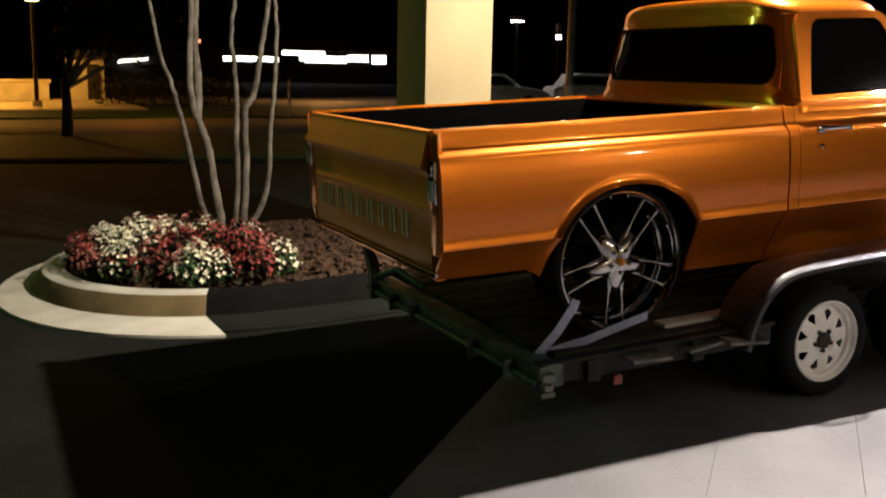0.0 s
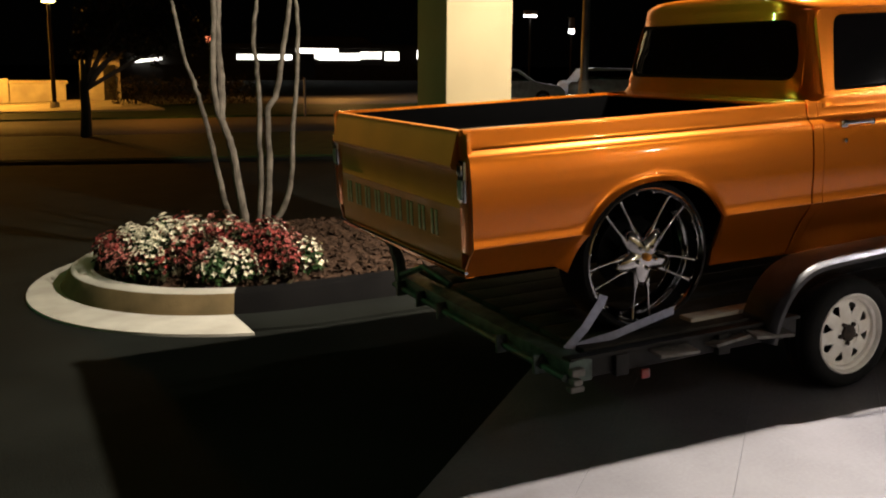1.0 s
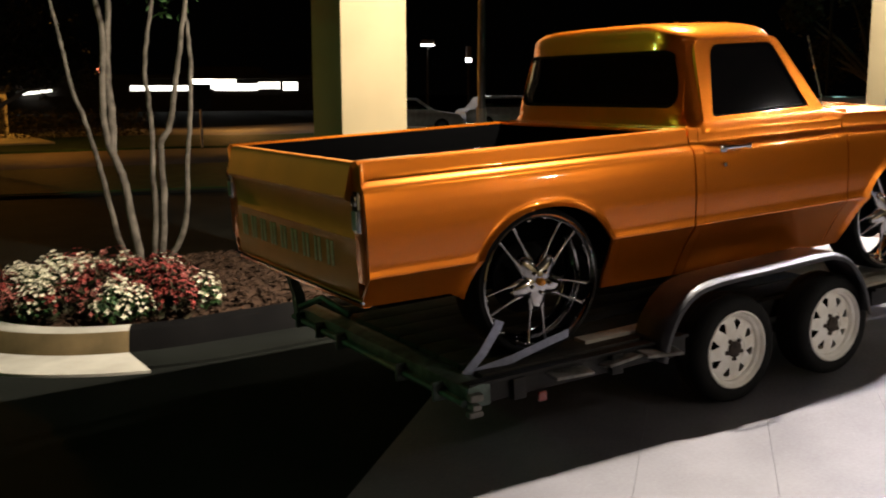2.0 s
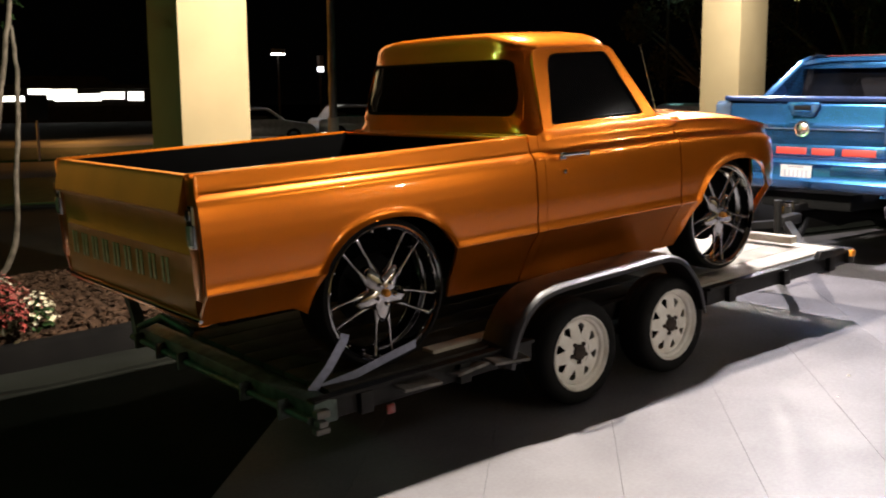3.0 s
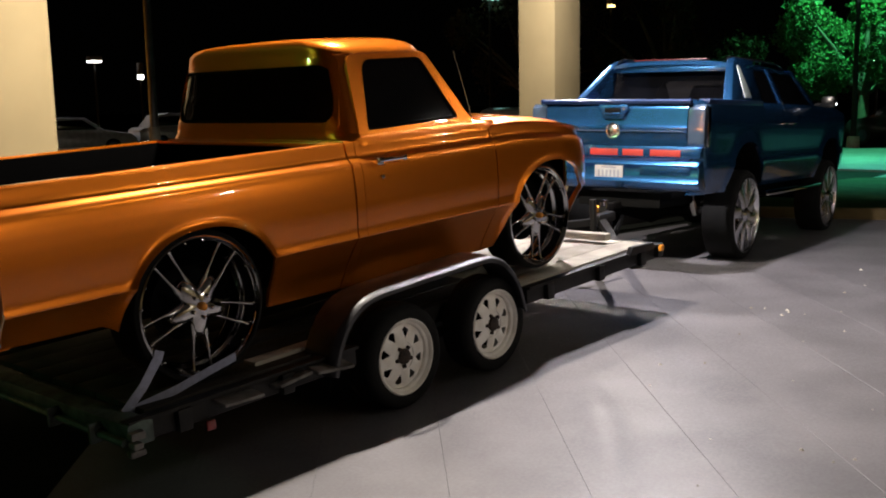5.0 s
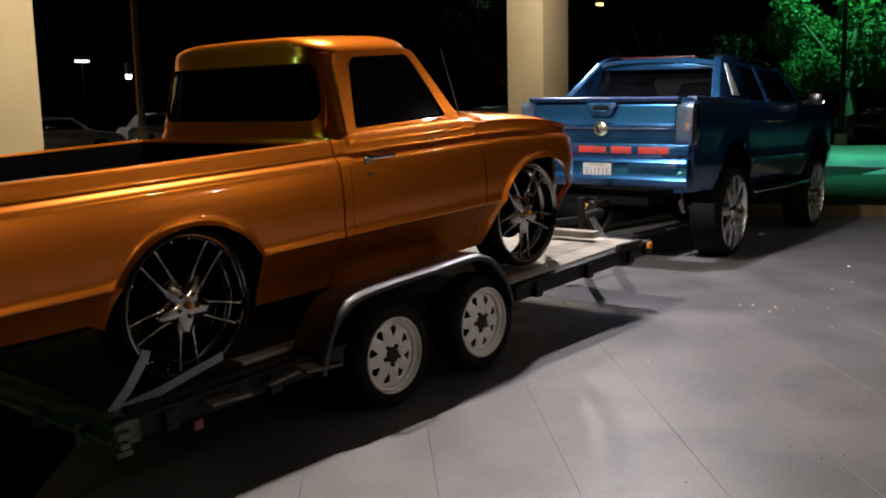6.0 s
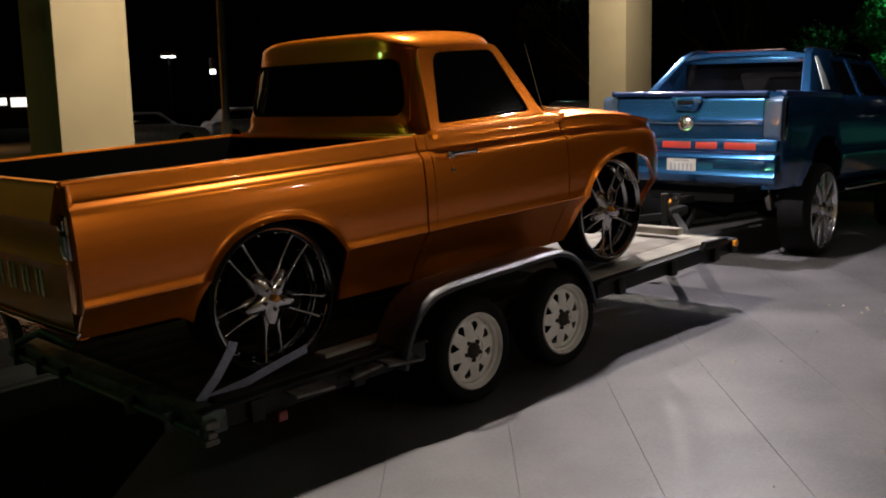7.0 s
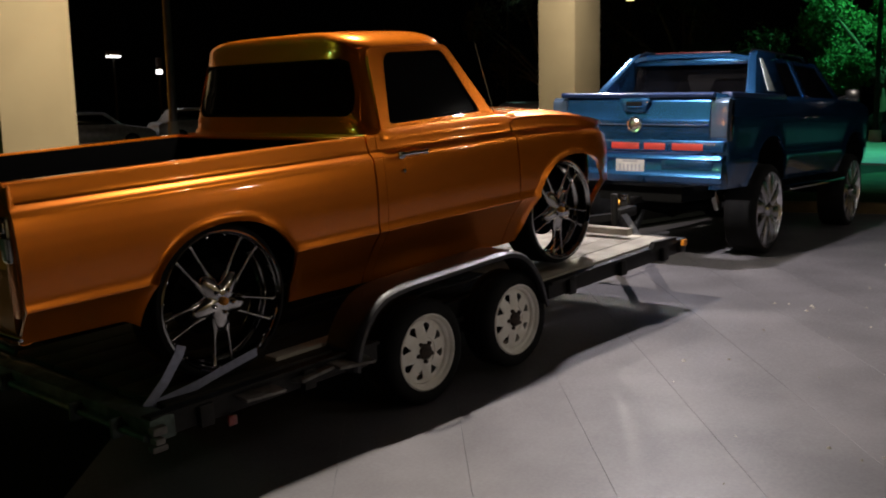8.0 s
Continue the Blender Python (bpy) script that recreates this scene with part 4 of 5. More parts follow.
def build_trailer():
    T = thing("car_trailer", "black tandem-axle flatbed car trailer with wooden deck", "trailer", TILT)
    top = -0.038
    # frame
    for v in (-0.10, 2 * MID + 0.10):
        s = 1 if v < MID else -1
        for u0, u1 in ((0.43, 1.865), (3.465, 5.23)):      # the channel breaks at the wheels
            part("side_rail", box(((u0 + u1) / 2, v + s * 0.03, top - 0.065), (u1 - u0, 0.06, 0.115), 0.008), BLACK_STEEL, T, "black steel side channel")
            part("rub_rail", box(((u0 + u1) / 2, v - s * 0.012, top - 0.012), (u1 - u0, 0.03, 0.02), 0.004), BLACK_STEEL, T)
        part("inner_rail", box((2.665, v + s * 0.25, top - 0.065), (1.70, 0.06, 0.115), 0.008), BLACK_STEEL, T)
        fender(T, v < MID)
        for u in (2.243, 3.085):
            spoke_wheel(T, u, -0.118 if v < MID else 2 * MID + 0.118, -0.207, v < MID)
        for u in (0.72, 1.35, 3.70, 4.35, 4.95):
            part("stake_pocket", box((u, v - s * 0.012, top - 0.075), (0.075, 0.05, 0.11), 0.006), BLACK_STEEL, T)
    for u in (0.9, 1.6, 2.25, 3.1, 3.8, 4.5, 5.0):
        part("crossmember", box((u, MID, top - 0.10), (0.05, 1.7 if 1.8 < u < 3.5 else 2.1, 0.07), 0.006), BLACK_STEEL, T)
    for u in (2.243, 3.085):
        part("axle", tube([(u, 0.05, -0.207), (u, 1.93, -0.207)], 0.035, 10), BLACK_STEEL, T)
    for v in (0.16, 1.82):
        part("leaf_spring", box((2.66, v, -0.24), (1.5, 0.05, 0.06), 0.01), BLACK_STEEL, T)
    # deck boards run lengthways; rear ones coloured dark for the pickup's shade
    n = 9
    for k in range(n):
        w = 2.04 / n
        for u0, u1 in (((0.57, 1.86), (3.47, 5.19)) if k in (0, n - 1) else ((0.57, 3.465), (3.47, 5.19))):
            part("deck_board", box(((u0 + u1) / 2, MID - 1.02 + (k + 0.5) * w, top - 0.018), (u1 - u0, w - 0.010, 0.036), 0.004), DECK_WOOD if u0 > 3 else SHADED_WOOD, T)
    # rear cross channel with hinge lugs
    part("rear_channel", prism([(0.42, -0.16), (0.42, -0.055), (0.50, -0.045), (0.55, -0.055), (0.55, -0.16)], "y", -0.13, 2 * MID + 0.13, 0.006), GREEN_STEEL, T, "green-grey steel rear channel")
    part("rear_tube", tube([(0.405, -0.12, -0.13), (0.405, 2.10, -0.13)], 0.020, 8), GREEN_STEEL, T, "rear hinge tube")
    for v in (0.12, 0.52, 1.30, 1.62, 1.95):
        part("hinge_lug", box((0.395, v, -0.125), (0.07, 0.022, 0.10), 0.006), GREEN_STEEL, T)
    post = [(0.40, -0.12), (0.47, -0.12), (0.46, 0.05), (0.40, 0.20), (0.32, 0.24), (0.31, 0.19), (0.37, 0.15), (0.40, 0.02)]
    part("ramp_post", prism(post, "y", 2.02, 2.08, 0.006), GREEN_STEEL, T, "bent upright ramp bracket")
    part("ramp_brace", tube([(0.42, 2.00, -0.05), (0.46, 1.70, 0.06), (0.55, 1.50, -0.03)], 0.022, 8), GREEN_STEEL, T)
    # corner hardware
    bm = box((0.45, -0.145, -0.100), (0.075, 0.05, 0.040), 0.012)
    box((0.435, -0.160, -0.140), (0.050, 0.06, 0.030), 0.010, bm)
    box((0.44, -0.148, -0.180), (0.080, 0.05, 0.032), 0.012, bm)
    part("latch", bm, GREY_PLATE, T, "worn steel ramp latch")
    part("side_marker", box((0.86, -0.125, -0.185), (0.05, 0.02, 0.05), 0.006), LENS_RED, T, "small red marker lens")
    # slide-out ramp slats stowed under the right side
    for u, v, a, l in ((1.02, -0.20, 3, 0.24), (1.36, -0.19, -5, 0.22), (1.62, -0.21, 6, 0.26)):
        part("stowed_slat", box((u, v + 0.05, top - 0.052), (l, 0.11, 0.018), 0.006, turn=Matrix.Rotation(radians(a), 3, "Y") @ Matrix.Rotation(radians(a * 1.5), 3, "X")), GREY_PLATE, T, "dull grey stowed ramp slat")
    part("edge_board", box((1.60, 0.11, top + 0.010), (0.62, 0.10, 0.022), 0.005), DECK_WOOD, T, "pale worn edge board")
    # front end: headboard channel, tongue, marker, hitch
    part("front_channel", box((5.21, MID, top - 0.055), (0.08, 2.26, 0.11), 0.008), BLACK_STEEL, T, "black front channel")
    part("front_bracket", prism([(4.72, top - 0.02), (5.10, top - 0.02), (5.10, top + 0.03), (4.78, top + 0.045)], "y", -0.145, -0.10, 0.006), BLACK_STEEL, T)
    part("front_marker", box((5.19, -0.155, top - 0.03), (0.05, 0.03, 0.05), 0.01), LENS_AMBER, T, "amber front marker lens")
    for v0 in (0.25, 2 * MID - 0.25):
        part("tongue_beam", tube([(4.9, v0, top - 0.06), (5.3, v0 + (MID - v0) * 0.12, top - 0.055), (6.05, MID + (v0 - MID) * 0.06, top - 0.03)], 0.045, 4), BLACK_STEEL, T, "angled tongue beam")
    part("coupler", box((6.13, MID, top + 0.0), (0.30, 0.11, 0.10), 0.03), BLACK_STEEL, T, "ball coupler")
    jack = part("jack", tube([(5.72, MID - 0.16, -0.40), (5.72, MID - 0.16, 0.20)], 0.032, 10), BLACK_STEEL, T, "tongue jack")
    part("jack_handle", tube([(5.72, MID - 0.16, 0.19), (5.72, MID - 0.30, 0.19), (5.72, MID - 0.30, 0.13)], 0.010, 6), CHROME, jack)
    part("winch", box((5.28, MID + 0.12, 0.10), (0.20, 0.30, 0.20), 0.04), BLACK_STEEL, T, "small deck winch")
    part("wheel_stop", box((5.02, MID + 0.12, top + 0.055), (0.085, 1.75, 0.055), 0.008), DECK_WOOD, T, "pale timber wheel stop")
    return T


def strap(points, width, name="ratchet_strap"):
    bm = bmesh.new()
    rows = []
    pts = [Vector(p) for p in points]
    for i, p in enumerate(pts):
        d = (pts[min(i + 1, len(pts) - 1)] - pts[max(i - 1, 0)]).normalized()
        s = d.cross(Vector((0.25, 1, 0.35))).normalized() * width / 2
        n = d.cross(s).normalized() * 0.002
        rows.append([bm.verts.new(q) for q in (p - s + n, p + s + n, p + s - n, p - s - n)])
    for a, b in zip(rows, rows[1:]):
        for k in range(4):
            bm.faces.new((a[k], a[(k + 1) % 4], b[(k + 1) % 4], b[k]))
    bm.faces.new(rows[0])
    bm.faces.new(rows[-1])
    return bm


def build_straps():
    for pts in ([(0.715, 0.02, 0.205), (0.70, 0.02, 0.170), (0.61, 0.03, 0.05), (0.52, 0.06, -0.055)],
                [(1.14, 0.015, 0.065), (1.00, 0.012, 0.040), (0.78, 0.02, -0.01), (0.53, 0.06, -0.058)]):
        root = thing("ratchet_strap", "pale blue webbing strap tying the chrome wheel down", "strap", TILT, group="tie-down straps")
        part("webbing", strap(pts, 0.050), STRAP_WEB, root, smooth=False)
        part("hook", tube([pts[-1], (pts[-1][0] - 0.035, pts[-1][1] - 0.01, pts[-1][2] - 0.02), (pts[-1][0] - 0.05, pts[-1][1], pts[-1][2] - 0.05)], 0.009, 6), CHROME, root, "bright steel hook")


build_trailer()
build_straps()


# the blue tow truck, in its own frame: x ahead of its rear axle, y to its left, z up from the drive
HAUL = Matrix.Translation((7.832, 1.345, 0.115)) @ Matrix.Rotation(radians(6.4), 4, "Z") @ Matrix.Rotation(radians(1.5), 4, "Y") @ Matrix.Rotation(radians(0.8), 4, "X")
BW = 0.945
B_ROWS = [0.74, 0.78, 0.84, 0.90, 0.96, 1.00, 1.04, 1.08, 1.14, 1.20, 1.26, 1.32, 1.38, 1.44, 1.50, 1.56, 1.60, 1.62, 1.635, 1.64]
B_SIDE = [(0.74, -0.075), (0.84, -0.04), (0.98, -0.005), (1.02, 0.0), (1.06, -0.014), (1.20, -0.010), (1.36, 0.0), (1.44, 0.002), (1.52, -0.012), (1.60, -0.035), (1.64, -0.06)]
B_ARCH = [(0.0, 0.55, 0.55, 0.68, 2.4), (3.30, 0.55, 0.55, 0.68, 2.4)]


def haul_side(x0, x1, right, tail=False, nose=False):
    us = set()
    for k in range(41):
        us.add(round(x0 + (x1 - x0) * k / 40, 4))
    for a in B_ARCH:
        for k in range(-24, 25):
            u = a[0] + a[2] * math.sin(math.pi / 2 * k / 24) * 0.9999
            if x0 <= u <= x1:
                us.add(round(u, 4))
    bm = bmesh.new()
    lines = []
    for u in sorted(us):
        lo = max(0.74, *(arch_edge(u, a) for a in B_ARCH))
        line = []
        for w in B_ROWS:
            top = 1.64 if u < 3.0 else 1.64 - 0.16 * ((u - 3.0) / 1.3) ** 2
            w = 0.74 + (w - 0.74) * (top - 0.74) / 0.90
            w = max(w, lo)
            o = lerp_table(B_SIDE, w)
            for a in B_ARCH:
                o += 0.022 * math.exp(-(arch_gap(u, w, a) / 0.11) ** 2)
            if u < -1.0:
                k = min(1.0, (-1.0 - u) / 0.22)
                o -= 0.09 * (1 - math.sqrt(max(0.0, 1 - k * k)))
            if u > 3.85:
                k = min(1.0, (u - 3.85) / 0.45)
                o -= 0.16 * (1 - math.sqrt(max(0.0, 1 - k * k)))
            line.append(bm.verts.new((u, -(BW + o) if right else BW + o, w)))
        lines.append(line)
    for a, b in zip(lines, lines[1:]):
        for j in range(len(B_ROWS) - 1):
            bm.faces.new((a[j], b[j], b[j + 1], a[j + 1]))
    bmesh.ops.remove_doubles(bm, verts=bm.verts, dist=0.0003)
    bmesh.ops.recalc_face_normals(bm, faces=bm.faces)
    probe = max(bm.faces, key=lambda f: f.calc_area())
    if (probe.normal.y > 0) == right:
        bmesh.ops.reverse_faces(bm, faces=bm.faces)
    ret = bmesh.ops.extrude_edge_only(bm, edges=[e for e in bm.edges if e.is_boundary])
    for v in ret["geom"]:
        if isinstance(v, bmesh.types.BMVert):
            v.co.y += 0.03 if right else -0.03
    return bm


def haul_wheel(parent, x, right):
    root = new("wheel")
    root.parent = parent
    root["label"] = "tall black tyre on bright chrome rim"
    root.matrix_local = Matrix.Translation((x, -0.965 if right else 0.965, 0.470)) @ Matrix.Rotation(0 if right else math.pi, 4, "Z")
    part("tyre", lathe([(0.385, 0.03), (0.398, 0.012), (0.430, 0.006), (0.452, 0.018), (0.470, 0.045), (0.470, 0.30), (0.452, 0.33), (0.385, 0.33)], 52, close=True), RUBBER, root)
    part("rim", lathe([(0.396, 0.02), (0.400, 0.008), (0.388, 0.004), (0.374, 0.02), (0.362, 0.07), (0.325, 0.10), (0.30, 0.13), (0.375, 0.30), (0.39, 0.31), (0.38, 0.2), (0.385, 0.05)], 52, close=True), ALLOY, root)
    bm = bmesh.new()
    for k in range(8):
        turn = Matrix.Rotation(radians(45 * k + 9), 4, "Y")
        own = prism([(0.07, -0.045), (0.20, -0.050), (0.372, -0.080), (0.372, 0.080), (0.20, 0.050), (0.07, 0.045)], "z", 0.016, 0.045, 0.014)
        for v in own.verts:
            p = turn @ Vector((v.co.x, v.co.z, v.co.y))
            v.co = p
        merge(bm, own)
    part("spokes", bm, ALLOY, root, "eight chrome spokes")
    part("hub", lathe([(0.001, -0.01), (0.05, -0.008), (0.065, 0.01), (0.10, 0.03), (0.105, 0.08), (0.001, 0.08)], 24), CHROME, root)
    return root


def lean(bm):
    """Draws the upper cab in towards the roof."""
    for v in bm.verts:
        k = max(0.0, v.co.z - 1.62) / 0.45
        v.co.y *= 1.0 - 0.235 * min(k, 1.1)
        v.co.z += 0.045 * min(k, 1.0)
    return bm


def build_tow_truck():
    U = thing("tow_truck", "lifted blue crew-cab truck on chrome wheels, towing the trailer", "pickup truck", HAUL)
    for right in (True, False):
        s = -1 if right else 1
        keep("bed_side", haul_side(-1.22, 0.60, right), BLUE, U, "blue bed side")
        rear = keep("rear_door", haul_side(0.608, 1.25, right), BLUE, U, "blue rear door")
        front = keep("front_door", haul_side(1.258, 2.62, right), BLUE, U, "blue front door")
        keep("front_fender", haul_side(2.628, 4.30, right), BLUE, U, "blue front fender")
        for door, x in ((rear, 1.02), (front, 1.36)):
            part("handle", tube([(x, s * (BW + 0.0), 1.415), (x + 0.03, s * (BW + 0.035), 1.42), (x + 0.15, s * (BW + 0.035), 1.42), (x + 0.18, s * (BW + 0.0), 1.415)], 0.016, 8), CHROME, door, "chrome handle")
        haul_wheel(U, 0.0, right)
        haul_wheel(U, 3.30, right)
        for x in (0.0, 3.30):
            part("wheel_well", box((x, s * 0.54, 0.98), (1.10, 0.03, 0.54), 0.01), DARK, U)
            def liner(a, t, arch=B_ARCH[0] if x < 1 else B_ARCH[1], s=s):
                u = arch[0] + arch[2] * math.sin(math.pi * (a - 0.5)) * 0.97
                return (u, s * (0.920 - 0.40 * t), max(0.60, arch_edge(u, arch)) + 0.006)
            part("wheel_liner", grid(24, 3, liner, 0.012), DARK, U)
        part("running_board", box((1.65, s * 0.93, 0.66), (2.15, 0.15, 0.05), 0.02), CHROME, U, "bright running board")
        mirror = part("mirror", box((2.50, s * 1.09, 1.68), (0.10, 0.17, 0.15), 0.04), CAR_DARK, U, "black door mirror")
        part("mirror_arm", tube([(2.50, s * 0.93, 1.64), (2.50, s * 1.05, 1.66)], 0.025, 8), CAR_DARK, mirror)
        # tail lamp
        tl = part("tail_lamp", prism([(-1.255, 1.23), (-1.215, 1.19), (-1.13, 1.19), (-1.13, 1.585), (-1.20, 1.605), (-1.25, 1.56)], "y", s * 0.765, s * 0.928, 0.012), SILVER, U, "tall silver-clear tail lamp")
        part("lens_edge", box((-1.135, s * 0.932, 1.39), (0.05, 0.018, 0.38), 0.006), CHROME, tl)
        # sail pillar from the bed wall up to the roof
        sail = [(-0.45, 1.62), (-0.14, 1.62), (0.22, 1.975), (0.74, 2.00), (0.74, 2.065), (0.22, 2.068), (0.08, 2.02)]
        part("sail_pillar", lean(prism(sail, "y", s * 0.80, s * 0.90, 0.016)), BLUE, U, "sloping blue sail pillar")
        # pale material stands for the bright reflection in this quarter glass
        part("sail_glass", lean(prism([(0.02, 1.68), (0.25, 1.68), (0.23, 1.99), (0.14, 1.99)], "y", s * 0.885, s * 0.906, 0.006)), LENS_CLEAR, U, "quarter glass coloured pale for its bright reflection")
        for name, pts in (("b_pillar", [(-0.10, 1.60), (0.58, 1.60), (0.62, 2.00), (0.10, 2.00)]), ("c_pillar", [(1.22, 1.60), (1.36, 1.60), (1.24, 2.00), (1.10, 2.00)]), ("a_pillar", [(2.62, 1.58), (2.78, 1.58), (2.18, 2.01), (2.06, 2.01)])):
            part(name, lean(prism(pts, "y", s * 0.80, s * 0.900, 0.014)), BLUE, U)
        part("side_glass", lean(prism([(0.56, 1.60), (1.24, 1.60), (1.12, 1.99), (0.60, 1.99)], "y", s * 0.872, s * 0.884)), GLASS, U, "dark side glass")
        part("side_glass", lean(prism([(1.34, 1.60), (2.66, 1.59), (2.10, 1.99), (1.22, 1.99)], "y", s * 0.872, s * 0.884)), GLASS, U, "dark side glass")
        part("roof_rail", lean(tube([(0.14, s * 0.80, 2.035), (0.25, s * 0.80, 2.075), (1.9, s * 0.80, 2.08), (2.05, s * 0.80, 2.035)], 0.016, 8)), CAR_DARK, U, "dark roof rail")
        part("bed_rail", box((-0.30, s * 0.860, 1.632), (1.62, 0.11, 0.05), 0.016), NAVY, U, "dark bed rail cap")

    def roof(a, t):
        x = 0.05 + 2.12 * a
        y = (2 * t - 1) * 0.895
        z = 1.985 + 0.060 * (1 - (2 * t - 1) ** 4) + 0.02 * math.sin(math.pi * a)
        return (x, y, z)
    part("roof", lean(grid(20, 20, roof, 0.04)), BLUE, U, "blue roof")
    # strip coloured dark red to stand for a reddish reflection on the roof
    part("roof_red_strip", lean(box((0.13, 0, 2.058), (0.06, 1.10, 0.014), 0.006)), DARK_RED, U, "dark red strip standing for a reflection on the roof")
    # cab rear wall and glass
    part("cab_back", box((0.50, 0, 1.30), (0.05, 1.76, 0.62), 0.01), NAVY, U)
    part("rear_glass", lean(prism([(0.34, 1.60), (0.36, 1.60), (0.20, 1.99), (0.18, 1.99)], "y", -0.80, 0.80)), GLASS, U, "dark rear glass")
    part("rear_header", lean(box((0.14, 0, 1.975), (0.10, 1.62, 0.08), 0.025)), BLUE, U)
    part("interior", box((1.5, 0, 1.25), (1.9, 1.56, 0.7), 0.05), DARK, U, "dark interior")
    part("windscreen", lean(prism([(2.74, 1.59), (2.76, 1.59), (2.14, 2.00), (2.12, 2.00)], "y", -0.82, 0.82)), GLASS, U)

    def hood(a, t):
        x, y = 2.72 + 1.50 * a, (2 * t - 1) * 0.845
        return (x, y, 1.595 - 0.12 * a * a + 0.04 * (1 - (2 * t - 1) ** 2) - 0.2 * max(0.0, (a - 0.92) / 0.08) ** 2)
    part("hood", grid(16, 14, hood, 0.03), BLUE, U, "blue hood")
    part("front_end", box((4.22, 0, 1.10), (0.16, 1.62, 0.66), 0.06), BLUE, U)
    # tailgate with its hardware
    gate = prism([(-1.245, 1.205), (-1.225, 1.20), (-1.16, 1.20), (-1.16, 1.600), (-1.222, 1.600), (-1.231, 1.56), (-1.249, 1.40), (-1.262, 1.385), (-1.262, 1.355), (-1.246, 1.34)], "y", -0.755, 0.755, 0.006)
    G = part("tailgate", gate, BLUE, U, "blue tailgate", angle=20)
    part("spoiler", prism([(-1.275, 1.605), (-1.10, 1.605), (-1.10, 1.650), (-1.25, 1.652), (-1.285, 1.635)], "y", -0.79, 0.79, 0.008), NAVY, G, "dark blue tailgate cap")
    part("handle_bezel", prism([(-0.155, 1.600), (-0.155, 1.560), (-0.105, 1.462), (0.105, 1.462), (0.155, 1.560), (0.155, 1.600)], "x", -1.285, -1.235, 0.012), BLUE, G, "blue handle surround")
    # raised plate, dark colour standing for the shade inside a recess
    part("handle_dark_plate", box((-1.287, 0, 1.540), (0.012, 0.165, 0.050), 0.008), DARK, G, "dark plate in place of the shaded handle recess")
    part("handle", box((-1.292, 0, 1.512), (0.014, 0.155, 0.018), 0.006), BLUE, G)
    part("trim_strip", box((-1.268, 0, 1.345), (0.010, 1.44, 0.012), 0.004), SILVER, G, "thin chrome strip")
    bm = lathe([(0.001, -0.018), (0.045, -0.016), (0.060, -0.008), (0.075, -0.010), (0.080, 0.004), (0.001, 0.004)], 14)
    for v in bm.verts:
        x, y, z = v.co
        v.co = Vector((y * 1.0 - 1.266, x * (1 + 0.12 * math.sin(6 * math.atan2(z, x))), z + 1.345))
    part("badge", bm, ALLOY, G, "round bright plain badge")
    for y0, y1 in ((0.68, 0.46), (0.25, -0.05), (-0.10, -0.32), (-0.39, -0.70)):
        part("red_bar", box((-1.2485, (y0 + y1) / 2, 1.137), (0.006, abs(y0 - y1), 0.066), 0.002), RED_PRINT, G, "red painted bar")
    part("lower_panel", box((-1.205, 0, 1.145), (0.085, 1.80, 0.115), 0.02), BLUE, U, "blue panel under the tailgate")
    # bumper
    prof = [(-1.30, 1.06), (-1.10, 1.075), (-1.10, 0.79), (-1.22, 0.77), (-1.27, 0.80), (-1.315, 0.855), (-1.29, 0.90), (-1.275, 0.99), (-1.32, 1.02)]
    bumper = part("bumper", prism(prof, "y", -0.905, 0.905, 0.014), BLUE, U, "blue rear bumper")
    part("step_pad", box((-1.22, 0, 1.072), (0.14, 1.30, 0.012), 0.004), NAVY, bumper)
    for y in (-0.56, 0.56):
        part("bumper_panel", box((-1.290, y, 0.965), (0.020, 0.50, 0.085), 0.010), BLUE, bumper)
    plate = part("number_plate", box((-1.292, 0.02, 0.930), (0.010, 0.305, 0.155), 0.004), PLATE, bumper, "white plate with plain bars")
    for k in range(6):
        part("bar", box((-1.299, 0.02 + 0.105 - 0.042 * k, 0.925), (0.004, 0.022, 0.070), 0.001), INK, plate)
    part("bar", box((-1.299, 0.02, 0.988), (0.004, 0.16, 0.016), 0.001), INK, plate)
    # running gear under the body
    part("frame", box((1.5, 0, 0.66), (5.2, 0.9, 0.16), 0.03), DARK, U)
    for x in (0.0, 3.30):
        part("axle", tube([(x, -0.62, 0.47), (x, -0.1, 0.47), (x, 0.1, 0.47), (x, 0.62, 0.47)], [0.05, 0.06, 0.15, 0.05], 10), DARK, U)
    part("hitch_bar", box((-1.16, 0, 0.60), (0.50, 0.07, 0.07), 0.01), BLACK_STEEL, U, "drop hitch bar")
    part("hitch_drop", box((-1.42, 0, 0.52), (0.05, 0.08, 0.30), 0.01), BLACK_STEEL, U)
    part("tow_ball", lathe([(0.001, -0.05), (0.025, -0.045), (0.028, 0.0), (0.001, 0.02)], 12), CHROME, U).matrix_local = Matrix.Translation((-1.44, 0, 0.66)) @ Matrix.Rotation(radians(90), 4, "X")
    part("shock_absorber", tube([(-0.15, -0.45, 0.45), (-0.28, -0.40, 0.85)], 0.035, 8), CHROME, U)
    return U


build_tow_truck()


